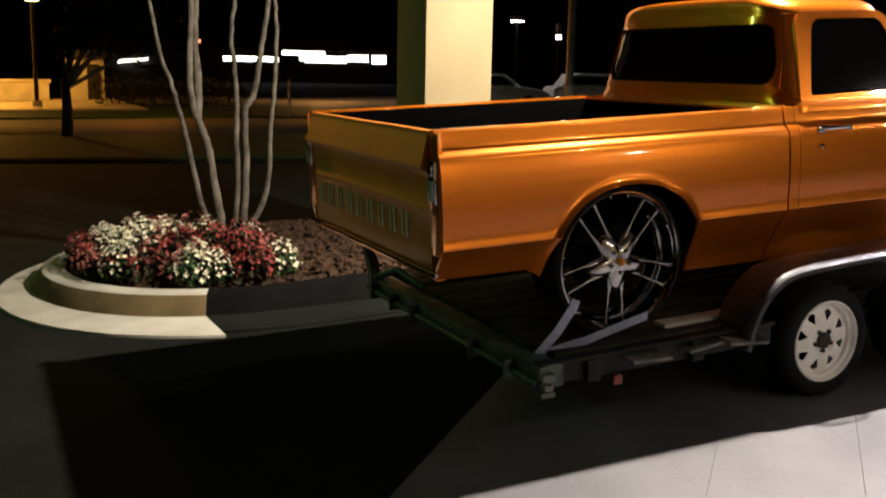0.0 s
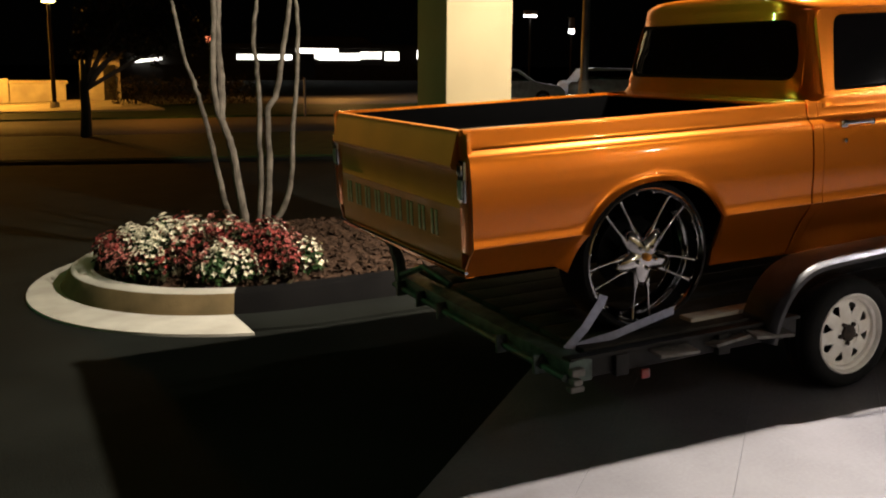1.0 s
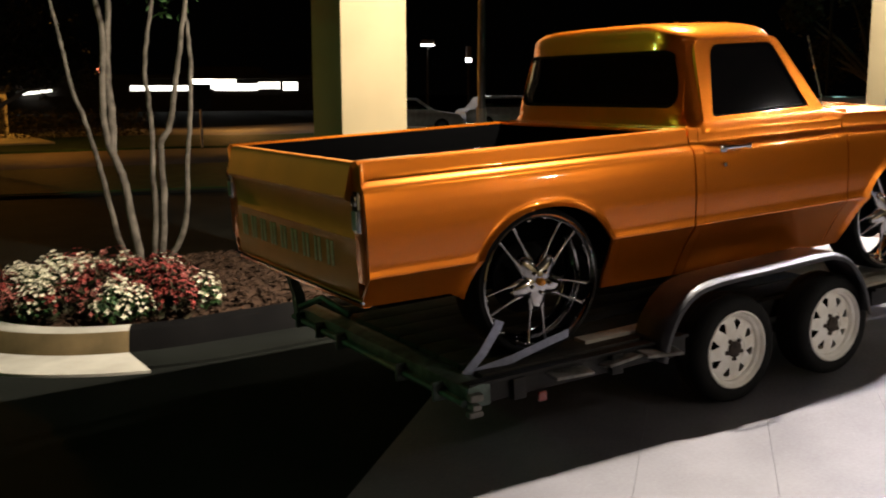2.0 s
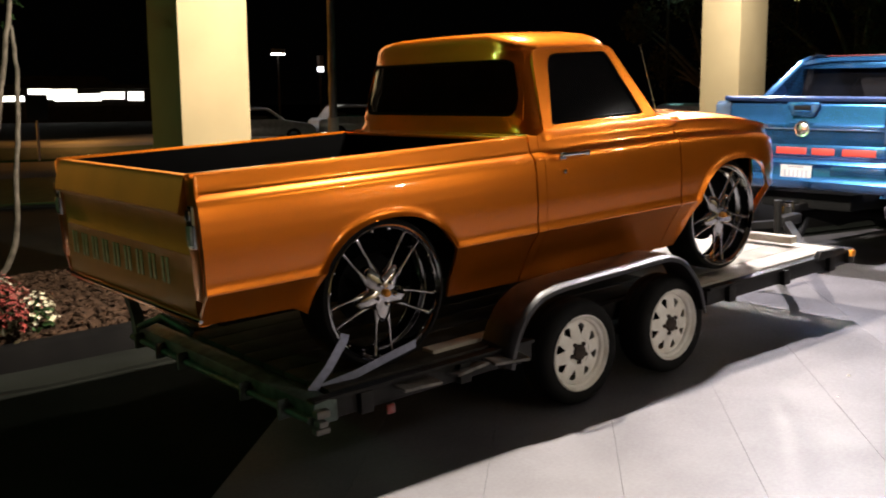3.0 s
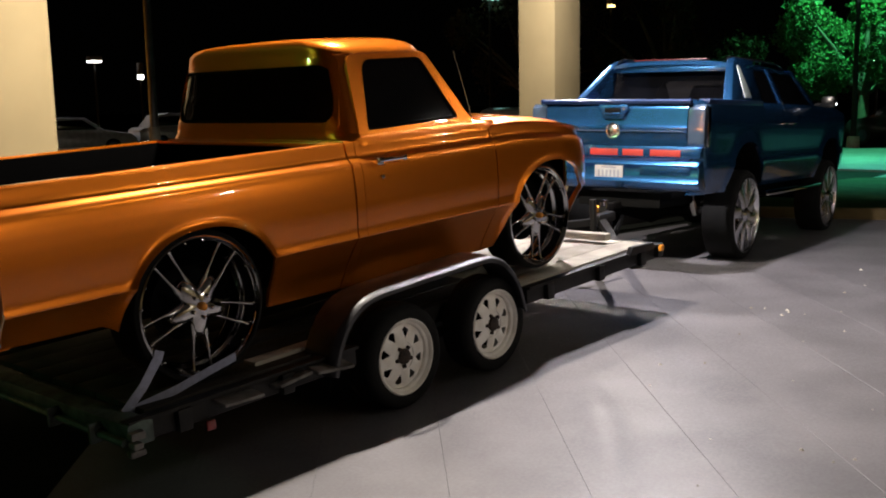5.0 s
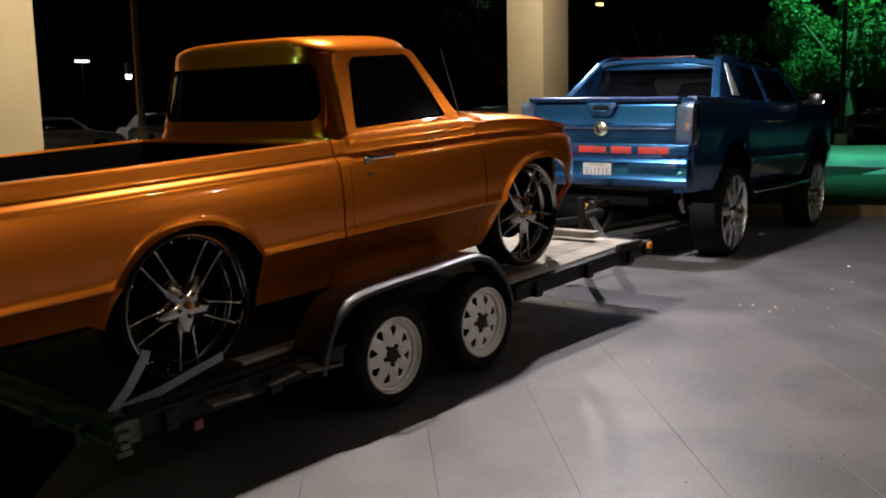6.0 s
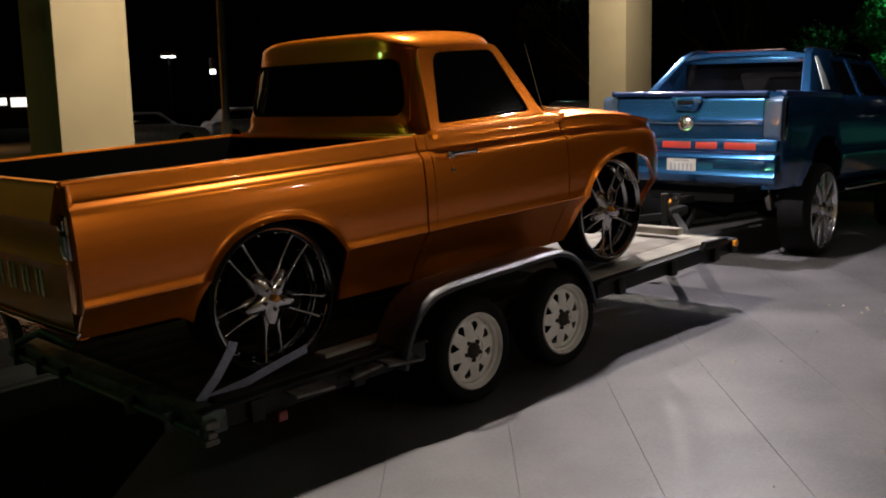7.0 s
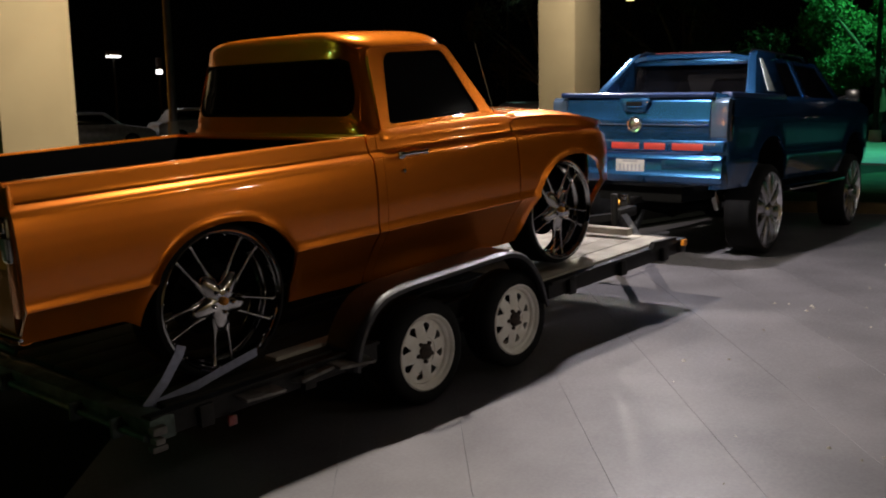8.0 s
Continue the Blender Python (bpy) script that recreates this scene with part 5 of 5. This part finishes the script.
# planting
def leaf_card(bm, p, size, rng, flat=0.0):
    n = Vector((rng.gauss(0, 1), rng.gauss(0, 1), rng.gauss(0, 1) + flat)).normalized()
    a = n.orthogonal().normalized()
    a = Matrix.Rotation(rng.uniform(0, 6.28), 3, n) @ a
    b = n.cross(a)
    l, w = size * rng.uniform(0.7, 1.3), size * rng.uniform(0.28, 0.5)
    v = [bm.verts.new(q) for q in (p - a * l, p + b * w + n * l * 0.15, p + a * l, p - b * w + n * l * 0.15)]
    bm.faces.new((v[0], v[1], v[2]))
    bm.faces.new((v[0], v[2], v[3]))


def crown(blobs, count, size, seed, material_name=None):
    """Leaves scattered over uneven clumps, thick at their skins, with gaps between."""
    rng = random.Random(seed)
    bm = bmesh.new()
    for c, r in blobs:
        for _ in range(int(count * r * r)):
            d = Vector((rng.gauss(0, 1), rng.gauss(0, 1), rng.gauss(0, 1))).normalized()
            k = rng.uniform(0.45, 1.0) ** 0.5
            f = 0.75 + 0.5 * noise.noise(Vector(c) + d * 2.2)
            leaf_card(bm, Vector(c) + d * r * k * f, size, rng)
    return bm


def build_bush(kind, petal, label):
    rng = random.Random({"red": 1, "pink": 2, "white": 3}[kind])
    root = thing("flowering_plant", label, "flower", group="bedding flowers round the island")
    bm = bmesh.new()
    for _ in range(110):
        d = Vector((rng.gauss(0, 1), rng.gauss(0, 1), abs(rng.gauss(0, 1)))).normalized()
        leaf_card(bm, Vector((d.x * 0.14, d.y * 0.14, 0.02 + d.z * 0.20)) * rng.uniform(0.5, 1.0), 0.034, rng, 0.8)
    part("foliage", bm, DARK_LEAF if kind != "white" else LEAF, root, "bronze-green leaves", smooth=False)
    bm = bmesh.new()
    for _ in range(70):
        d = Vector((rng.gauss(0, 1), rng.gauss(0, 1), abs(rng.gauss(0, 1)) + 0.25)).normalized()
        p = Vector((d.x * 0.155, d.y * 0.155, 0.03 + d.z * 0.215)) * rng.uniform(0.88, 1.08)
        n = (d + Vector((rng.uniform(-.3, .3), rng.uniform(-.3, .3), 0.2))).normalized()
        a = n.orthogonal().normalized()
        b = n.cross(a)
        r = rng.uniform(0.014, 0.026)
        c = bm.verts.new(p)
        ring = []
        for k in range(8):
            rr = r * (1.0 if k % 2 else 0.5)
            ang = math.pi * k / 4
            ring.append(bm.verts.new(p + (a * math.cos(ang) + b * math.sin(ang)) * rr + n * r * 0.35))
        for k in range(8):
            bm.faces.new((c, ring[k], ring[(k + 1) % 8]))
    part("blossoms", bm, petal, root, f"small {kind} blossoms", smooth=False)
    return root


def build_flowers():
    rng = random.Random(11)
    kinds = {"red": build_bush("red", PETAL_RED, "low bedding plant with red blossoms and bronze leaves"),
             "pink": build_bush("pink", PETAL_PINK, "low bedding plant with pink blossoms and bronze leaves"),
             "white": build_bush("white", PETAL_WHITE, "low bedding plant with cream-white blossoms")}
    used = set()
    spots = []
    for r, n in ((1.20, 15), (0.98, 12), (0.74, 9), (0.52, 6)):
        for k in range(n):
            a = 158 + (283 - 158) * (k + rng.uniform(0.2, 0.8)) / n
            spots.append((r + rng.uniform(-0.05, 0.05), a + rng.uniform(-3, 3)))
    for i, (r, a) in enumerate(spots):
        x, y = CX + r * math.cos(radians(a)), CY + r * math.sin(radians(a))
        pick = rng.random() + 0.35 * noise.noise((x * 2.4, y * 2.4, 3))
        kind = "white" if pick > 0.66 else ("red" if pick > 0.30 else "pink")
        s = rng.uniform(0.95, 1.30) * (1.12 if r < 1.0 else 0.95)
        m = Matrix.Translation((x, y, mulch_z(x, y) - 0.01)) @ Matrix.Rotation(rng.uniform(0, 6.28), 4, "Z")
        if kind not in used:
            used.add(kind)
            kinds[kind].matrix_basis = m
            kinds[kind].scale = (s, s, s)
        else:
            c = copy_thing(kinds[kind], m)
            c.scale = (s, s, s)


def build_myrtle():
    base = Vector((0.25, 5.30, mulch_z(0.25, 5.30)))
    T = thing("crape_myrtle", "slender multi-stemmed crape myrtle with smooth pale bark", "tree", Matrix.Translation(base))

    def q(x, z, y=5.30):
        return Vector((x, y, z)) - base
    stems = [
        ([q(0.03, 0.22, 5.36), q(-0.07, 0.64, 5.38), q(-0.13, 0.96, 5.38), q(-0.20, 1.28, 5.38), q(-0.28, 1.59, 5.4), q(-0.36, 1.82, 5.4), q(-0.43, 2.25, 5.45), q(-0.55, 3.0, 5.5)], 0.034),
        ([q(0.15, 0.20), q(0.09, 0.58), q(0.04, 0.95), q(-0.01, 1.12), q(-0.10, 1.38), q(-0.12, 1.75), q(-0.10, 2.05), q(-0.10, 2.4), q(-0.22, 3.0)], 0.050),
        ([q(-0.06, 1.25, 5.30), q(-0.045, 1.64, 5.32), q(-0.06, 1.95, 5.34), q(-0.02, 2.4, 5.4), q(0.05, 3.0, 5.5)], 0.050),
        ([q(0.27, 0.20), q(0.30, 0.56), q(0.30, 1.0), q(0.31, 1.43), q(0.29, 1.74), q(0.27, 2.01), q(0.31, 2.32), q(0.36, 2.58), q(0.40, 3.0)], 0.034),
        ([q(0.33, 0.21, 5.26), q(0.37, 0.56, 5.26), q(0.38, 1.0, 5.27), q(0.38, 1.32, 5.27), q(0.47, 1.48, 5.27), q(0.51, 1.74, 5.26), q(0.57, 2.06, 5.25), q(0.62, 2.38, 5.25), q(0.70, 3.0, 5.2)], 0.042),
        ([q(0.40, 0.21, 5.28), q(0.54, 0.44, 5.27), q(0.60, 0.71, 5.27), q(0.62, 1.10, 5.27), q(0.66, 1.53, 5.27), q(0.69, 2.01, 5.27), q(0.68, 2.33, 5.27), q(0.66, 2.6, 5.25), q(0.72, 3.1, 5.2)], 0.034)]
    rng = random.Random(3)
    for pts, r in stems:
        fine = []
        for i in range(len(pts) - 1):
            p0, p1, p2, p3 = (pts[max(0, min(len(pts) - 1, i + d))] for d in (-1, 0, 1, 2))
            for k in range(5):
                t = k / 5
                w = 0.5 * (2 * p1 + (p2 - p0) * t + (2 * p0 - 5 * p1 + 4 * p2 - p3) * t * t + (3 * p1 - p0 - 3 * p2 + p3) * t ** 3)
                fine.append(w + Vector((rng.uniform(-.006, .006), rng.uniform(-.006, .006), 0)))
        fine.append(pts[-1])
        n = len(fine)
        part("stem", tube(fine, [r * (0.85 - 0.42 * i / n) * (1 + 0.10 * noise.noise((i * 0.7, r * 90, 1.0))) for i in range(n)], 10), BARK, T, "smooth pale stem")
    blobs = [(Vector((rng.uniform(-1.0, 1.1), rng.uniform(-0.7, 0.9), rng.uniform(2.55, 3.7))), rng.uniform(0.35, 0.60)) for _ in range(16)]
    part("crown", crown(blobs, 900, 0.045, 5), LEAF, T, "small dark leaves", smooth=False)
    return T


def build_tree(name, label, place, trunk_h, spread, blobs, count, size, seed, leaf, bark=DARK_BARK):
    T = thing(name, label, "tree", Matrix.Translation(place))
    rng = random.Random(seed)
    part("trunk", tube([(0, 0, -0.05), (0.03, 0.02, trunk_h * 0.5), (0.0, 0.05, trunk_h)], [0.17 * spread, 0.13 * spread, 0.11 * spread], 9), bark, T)
    for c, r in blobs:
        c = Vector(c)
        start = Vector((0, 0.05, trunk_h * rng.uniform(0.75, 1.0)))
        part("limb", tube([start, start.lerp(c, 0.5) + Vector((0, 0, 0.15)), c], [0.07 * spread, 0.05 * spread, 0.02], 6), bark, T)
    part("crown", crown(blobs, count, size, seed), leaf, T, "uneven leafy crown", smooth=False)
    return T


def clumps(seed, n, wide, z0, z1, r0, r1, deep=None):
    rng = random.Random(seed)
    return [((rng.uniform(-wide, wide), rng.uniform(-(deep or wide), deep or wide), rng.uniform(z0, z1)), rng.uniform(r0, r1)) for _ in range(n)]


# distance
def lamp_post(place, height, head, glow, label, arm=0.0):
    T = thing("street_lamp", label, "street lamp", Matrix.Translation(place), group="lot lamps")
    part("pole", tube([(0, 0, -0.05), (0, 0, height)], [0.09, 0.06], 10), ROOF_DARK, T)
    part("base", tube([(0, 0, -0.05), (0, 0, 0.35)], [0.2, 0.18], 12), KERB, T)
    if arm:
        part("arm", tube([(0, 0, height - 0.05), (arm, 0, height)], 0.035, 8), POLE_GREY, T)
    part("lamp_head", box((arm, 0, height), head, 0.05), POLE_GREY, T)
    part("lamp_glass", box((arm, 0, height - head[2] / 2), (head[0] * 0.9, head[1] * 0.9, head[2] * 0.7), 0.04), glow, T, "glowing lamp glass")
    return T


def far_car(place, turn, paint, label, length=4.5):
    T = thing("parked_car", label, "car", Matrix.Translation(place) @ Matrix.Rotation(radians(turn), 4, "Z"), group="cars parked in the lot")
    h = length / 2
    low = [(-h, 0.35), (-h, 0.80), (-h + 0.15, 0.92), (h - 1.2, 0.95), (h - 0.2, 0.80), (h, 0.62), (h, 0.32)]
    part("body", prism(low, "y", -0.86, 0.86, 0.05), paint, T)
    cab = [(-h + 0.35, 0.90), (-h + 0.75, 1.38), (-h + 1.2, 1.45), (h - 1.85, 1.43), (h - 1.15, 0.93)]
    part("cabin", prism(cab, "y", -0.74, 0.74, 0.05), paint, T)
    part("window_band", prism([(-h + 0.55, 0.98), (-h + 0.85, 1.33), (h - 1.95, 1.35), (h - 1.42, 0.98)], "y", -0.765, 0.765, 0.01), GLASS, T, "dark windows")
    for x in (-h + 0.85, h - 0.9):
        for y in (-0.78, 0.78):
            wheel = part("wheel", lathe([(0.06, -0.1), (0.20, -0.11), (0.31, -0.1), (0.32, -0.06), (0.32, 0.06), (0.31, 0.1), (0.06, 0.1)], 20, close=True), RUBBER, T)
            wheel.matrix_local = Matrix.Translation((x, y, 0.32))
            part("hub_cap", lathe([(0.001, -0.115), (0.19, -0.112), (0.19, 0.112), (0.001, 0.115)], 14), SILVER, wheel)
    return T


def build_shops():
    """A low strip of lit shops across the road."""
    a, b = Vector((11.0, 86.0)), Vector((34.5, 79.5))
    d = (b - a).normalized()
    ang = math.atan2(d.y, d.x)
    L = (b - a).length
    T = thing("shop_row", "low dark-roofed strip of shops with brightly lit windows", "building", Matrix.Translation((a.x, a.y, 0.15)) @ Matrix.Rotation(ang, 4, "Z"))
    part("wall", box((L / 2 - 1.5, 3.0, 1.35), (L + 3.0, 6.0, 3.3), 0.05), ROOF_DARK, T)
    part("roof", box((L / 2, 2.6, 3.0), (L + 1.0, 7.4, 0.35), 0.05), ROOF_DARK, T)
    part("gable", prism([(L * 0.45, 3.1), (L * 0.80, 3.1), (L * 0.76, 3.9), (L * 0.50, 3.9)], "y", 0.5, 4.0, 0.03), ROOF_DARK, T, "dark raised roof")
    rng = random.Random(8)
    x = 6.3
    while x < L - 0.6:
        w = rng.choice((0.5, 0.9, 1.3, 1.9))
        tall = rng.choice((0.45, 0.6, 0.75, 1.0))
        if rng.random() < 0.93:
            win = part("window", box((x + w / 2, -0.02, 1.80 + tall / 2 + rng.choice((0.0, 0.0, 0.15))), (w, 0.08, tall), 0.01), SHOP_YELLOW if rng.random() < 0.12 else SHOP_LIGHT, T, "lit shop window")
            part("frame", box((x + w + 0.04, -0.05, 1.85), (0.07, 0.10, 1.1), 0.01), ROOF_DARK, win)
        x += w + rng.choice((0.03, 0.06, 0.12, 0.3))
    # glowing bar added for a pale streak, taken for a lit car roof
    part("glow_bar", prism([(-1.6, 1.45), (0.9, 1.72), (0.9, 1.95), (-1.6, 1.68)], "y", -0.5, -0.1, 0.02), SHOP_LIGHT, T, "glowing white bar for a distant car-roof streak")
    part("sign", box((5.0, -0.2, 3.55), (0.75, 0.15, 0.42), 0.03), LAMP_RED, T, "small glowing red sign")
    part("sill", box((L / 2, -0.10, 1.35), (L, 0.2, 0.12), 0.02), ROOF_DARK, T)
    return T


def build_distance():
    build_shops()
    # road, verge strips and far lot
    def strip(name, y0, y1, z, mat, label, cat, x0=-60, x1=45, kind="structure"):
        bm = bmesh.new()
        n = 40
        rows = []
        for i in range(n + 1):
            x = x0 + (x1 - x0) * i / n
            bend = -0.55 * max(-8.0, min(x, 7.0))
            rows.append([bm.verts.new((x, y + bend, ground_z(x) + zz)) for y, zz in ((y0, -0.02), (y0 + 0.05, z), (y1 - 0.05, z), (y1, -0.02))])
        for p, q in zip(rows, rows[1:]):
            for c in range(3):
                bm.faces.new((p[c], p[c + 1], q[c + 1], q[c]))
        return tagged(part(name, bm, mat), label, cat, kind=kind)
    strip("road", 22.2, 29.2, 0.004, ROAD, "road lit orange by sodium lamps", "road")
    strip("verge", 15.5, 22.0, 0.04, GRASS, "dark mown grass verge with kerb edge", "verge")
    strip("verge_far", 29.4, 38.6, 0.05, GRASS, "dark grass strip beyond the road", "verge")
    strip("kerb", 15.2, 15.45, 0.03, ASPHALT, "dark kerb along the verge", "kerb")
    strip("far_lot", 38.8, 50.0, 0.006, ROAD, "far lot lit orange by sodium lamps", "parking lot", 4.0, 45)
    strip("sandy_lot", 33.5, 43.5, 0.10, PALE_GRAVEL, "pale gravel lot glowing yellow under a sodium lamp", "parking lot", -40, 3.5)
    # orange-lit wall and forecourt on the far side
    W = thing("boundary_wall", "low pale wall glowing orange under sodium light", "wall", Matrix.Translation((-7.0, 42.5, -0.12)), kind="structure")
    part("wall", box((0, 0, 0.45), (16.0, 0.3, 0.95), 0.03), PALE_WALL, W)
    part("coping", box((0, 0, 0.97), (16.2, 0.42, 0.14), 0.03), KERB, W)
    for x in (-5, -1.5, 2.0, 5.5):
        part("pier", box((x, -0.1, 0.55), (0.4, 0.5, 1.15), 0.03), PALE_WALL, W)
    hut = thing("gate_building", "small pale building lit orange beside the far lot", "building", Matrix.Translation((2.4, 42.0, -0.1)))
    part("wall", box((0, 0, 1.0), (1.5, 2.0, 2.0), 0.04), PALE_WALL, hut)
    part("roof", prism([(-1.0, 1.95), (1.0, 1.95), (0.8, 2.3), (-0.8, 2.3)], "y", -1.3, 1.3, 0.03), ROOF_DARK, hut)
    part("door", box((0.3, -1.02, 0.85), (0.5, 0.08, 1.7), 0.02), ROOF_DARK, hut)
    # hedge
    bm = crown([((x, 35.6 + 0.3 * math.sin(x), 0.55), 0.85) for x in [2.6 + 0.6 * k for k in range(9)]], 420, 0.07, 21)
    tagged(part("hedge", bm, DARK_LEAF, smooth=False), "dark clipped hedge beyond the road", "hedge", kind="stuff")
    # raised verge and pale apron ahead of the tow truck
    def bank(name, steps, mat, label, cat):
        bm = bmesh.new()
        rows = []
        for i in range(41):
            y = -13.0 + 15.5 * i / 40
            x = 12.45 + (1.1 - y) * 0.41
            rows.append([bm.verts.new((x + d, y, ground_z(x + d) + z + (0.02 * noise.noise((x + d, y, 2)) if d > 0.2 else 0))) for d, z in steps])
        for p, q in zip(rows, rows[1:]):
            for c in range(len(steps) - 1):
                bm.faces.new((p[c], p[c + 1], q[c + 1], q[c]))
        return tagged(part(name, bm, mat), label, cat, kind="structure")
    bank("kerb_ahead", [(0, -0.03), (0.02, 0.13), (0.04, 0.15), (0.16, 0.155), (0.17, 0.10)], KERB_SIDE, "brown concrete kerb ahead of the tow truck", "kerb")
    bank("verge_ahead", [(0.165, 0.10), (0.6, 0.16), (1.6, 0.20), (2.8, 0.22), (4.0, 0.20), (5.4, 0.12), (5.7, -0.03)], GRASS, "dark mown grass verge ahead of the tow truck", "verge")
    tagged(part("apron", box((24.5, 3.0, 0.186), (9.0, 12.0, 0.05), 0.01), CONCRETE), "pale concrete apron lit blue-green", "pavement", kind="structure")
    # trees
    build_tree("tree", "round-crowned dark tree on the verge lit from behind", (0.05, 21.5, -0.03), 1.35, 0.9,
               [((0.25, 0, 2.5), 0.55), ((0.6, 0.3, 3.1), 0.8), ((1.3, -0.2, 3.3), 0.9), ((2.0, 0.2, 2.9), 0.85), ((0.8, 0, 2.4), 0.75), ((0.0, 0, 2.1), 0.4), ((2.7, 0, 2.4), 0.6), ((1.6, 0, 2.4), 0.8), ((2.2, 0.1, 3.5), 0.6)], 1100, 0.085, 31, DARK_LEAF)
    build_tree("tree", "tall broadleaf tree lit bright green by a lot lamp", (31.5, 7.2, 0.19), 2.0, 1.4, clumps(41, 30, 1.9, 2.0, 4.6, 0.5, 0.85), 1500, 0.085, 41, LEAF)
    build_tree("tree", "shadowed broadleaf tree at the edge of the lot", (30.0, 13.5, 0.19), 2.2, 1.5, clumps(42, 18, 2.8, 2.4, 5.4, 0.7, 1.1), 420, 0.09, 42, DARK_LEAF)
    build_tree("tree", "shadowed broadleaf tree at the edge of the lot", (33.0, 4.5, 0.19), 2.2, 1.5, clumps(43, 14, 2.2, 2.2, 4.6, 0.8, 1.2), 240, 0.12, 43, LEAF)
    build_tree("tree", "dark tree behind the lamp post", (36.0, 24.0, 0.19), 2.4, 1.5, clumps(44, 16, 3.0, 2.6, 6.2, 0.9, 1.4), 240, 0.14, 44, DARK_LEAF)
    # lamps
    lamp_post((32.3, 57.0, 0.2), 5.0, (0.9, 0.5, 0.3), LAMP_WHITE, "tall lot lamp with bright white head")
    lamp_post((34.8, 55.6, 0.2), 4.3, (0.35, 0.3, 0.8), LAMP_WHITE, "lot lamp with narrow bright head")
    lamp_post((33.0, 24.0, 0.19), 6.35, (1.0, 0.5, 0.25), LAMP_TEAL, "lot lamp with blue-green glowing head")
    lamp_post((29.3, 6.75, 0.19), 4.75, (0.6, 0.4, 0.25), LAMP_TEAL, "tall pole lamp beside the green tree")
    lamp_post((35.3, 19.2, 0.19), 5.75, (0.3, 0.3, 0.25), LAMP_YELLOW, "small warm lot lamp behind the trees")
    lamp_post((0.16, 36.0, -0.1), 4.9, (0.5, 0.4, 1.1), LAMP_YELLOW, "yellow sodium lamp over the far lot")
    lamp_post((55.2, 14.6, 0.2), 3.57, (0.5, 0.4, 0.3), LAMP_WHITE, "distant white lot lamp")
    lamp_post((55.5, 13.9, 0.2), 2.56, (0.5, 0.4, 0.3), LAMP_WHITE, "distant white lot lamp")
    lamp_post((45.1, 13.3, 0.2), 1.38, (0.5, 0.4, 0.3), LAMP_WHITE, "distant white lot lamp")
    pole = thing("flag_pole", "bare grey metal pole in the lot", "pole", Matrix.Translation((14.1, 21.3, ground_z(14.1))))
    part("shaft", tube([(0, 0, -0.05), (0, 0, 8.0)], [0.13, 0.09], 12), POLE_GREY, pole)
    part("collar", tube([(0, 0, 0.0), (0, 0, 1.25)], [0.17, 0.16], 12), KERB, pole)
    post = thing("sign_post", "small square sign on a thin post", "sign", Matrix.Translation((6.9, 26.0, ground_z(6.9))))
    part("post", tube([(0, 0, -0.05), (0, 0, 1.9)], 0.04, 8), POLE_GREY, post)
    part("panel", box((0, -0.05, 1.55), (0.65, 0.04, 0.75), 0.02), ROOF_DARK, post)
    for place, turn, paint, label in (((16.9, 31.5, ground_z(16.9)), -18, CAR_PALE, "pale car parked beyond the truck"), ((21.3, 30.2, 0.18), -16, CAR_PALE, "pale car parked beside another"),
                                      ((25.6, 28.0, 0.18), -20, CAR_PALE, "silver car parked in the dark lot"),
                                      ((22.5, 14.2, 0.19), 12, CAR_PALE, "silver car parked behind the column"), ((31.0, 5.4, 0.19), 60, CAR_DARK, "black car parked past the tow truck")):
        far_car(place, turn, paint, label)


def build_litter():
    """A few pale grains and leaf scraps on the concrete."""
    rng = random.Random(17)
    bm = bmesh.new()
    for _ in range(46):
        x, y = rng.uniform(1.2, 9.5), rng.uniform(-3.2, -0.5)
        r = rng.uniform(0.006, 0.016)
        c = bm.verts.new((x, y, ground_z(x) + 0.004 + r * 0.7))
        ring = [bm.verts.new((x + r * rng.uniform(0.6, 1.5) * math.cos(a), y + r * rng.uniform(0.6, 1.5) * math.sin(a), ground_z(x) + 0.001)) for a in (0, 1.3, 2.5, 3.7, 5.0)]
        for k in range(5):
            bm.faces.new((ring[k], ring[(k + 1) % 5], c))
    return tagged(part("litter", bm, LITTER, smooth=False), "pale grit and leaf scraps scattered on the concrete", "litter", kind="stuff")


build_flowers()
build_myrtle()
build_distance()
build_island()
build_mulch()
build_pavement()
build_litter()
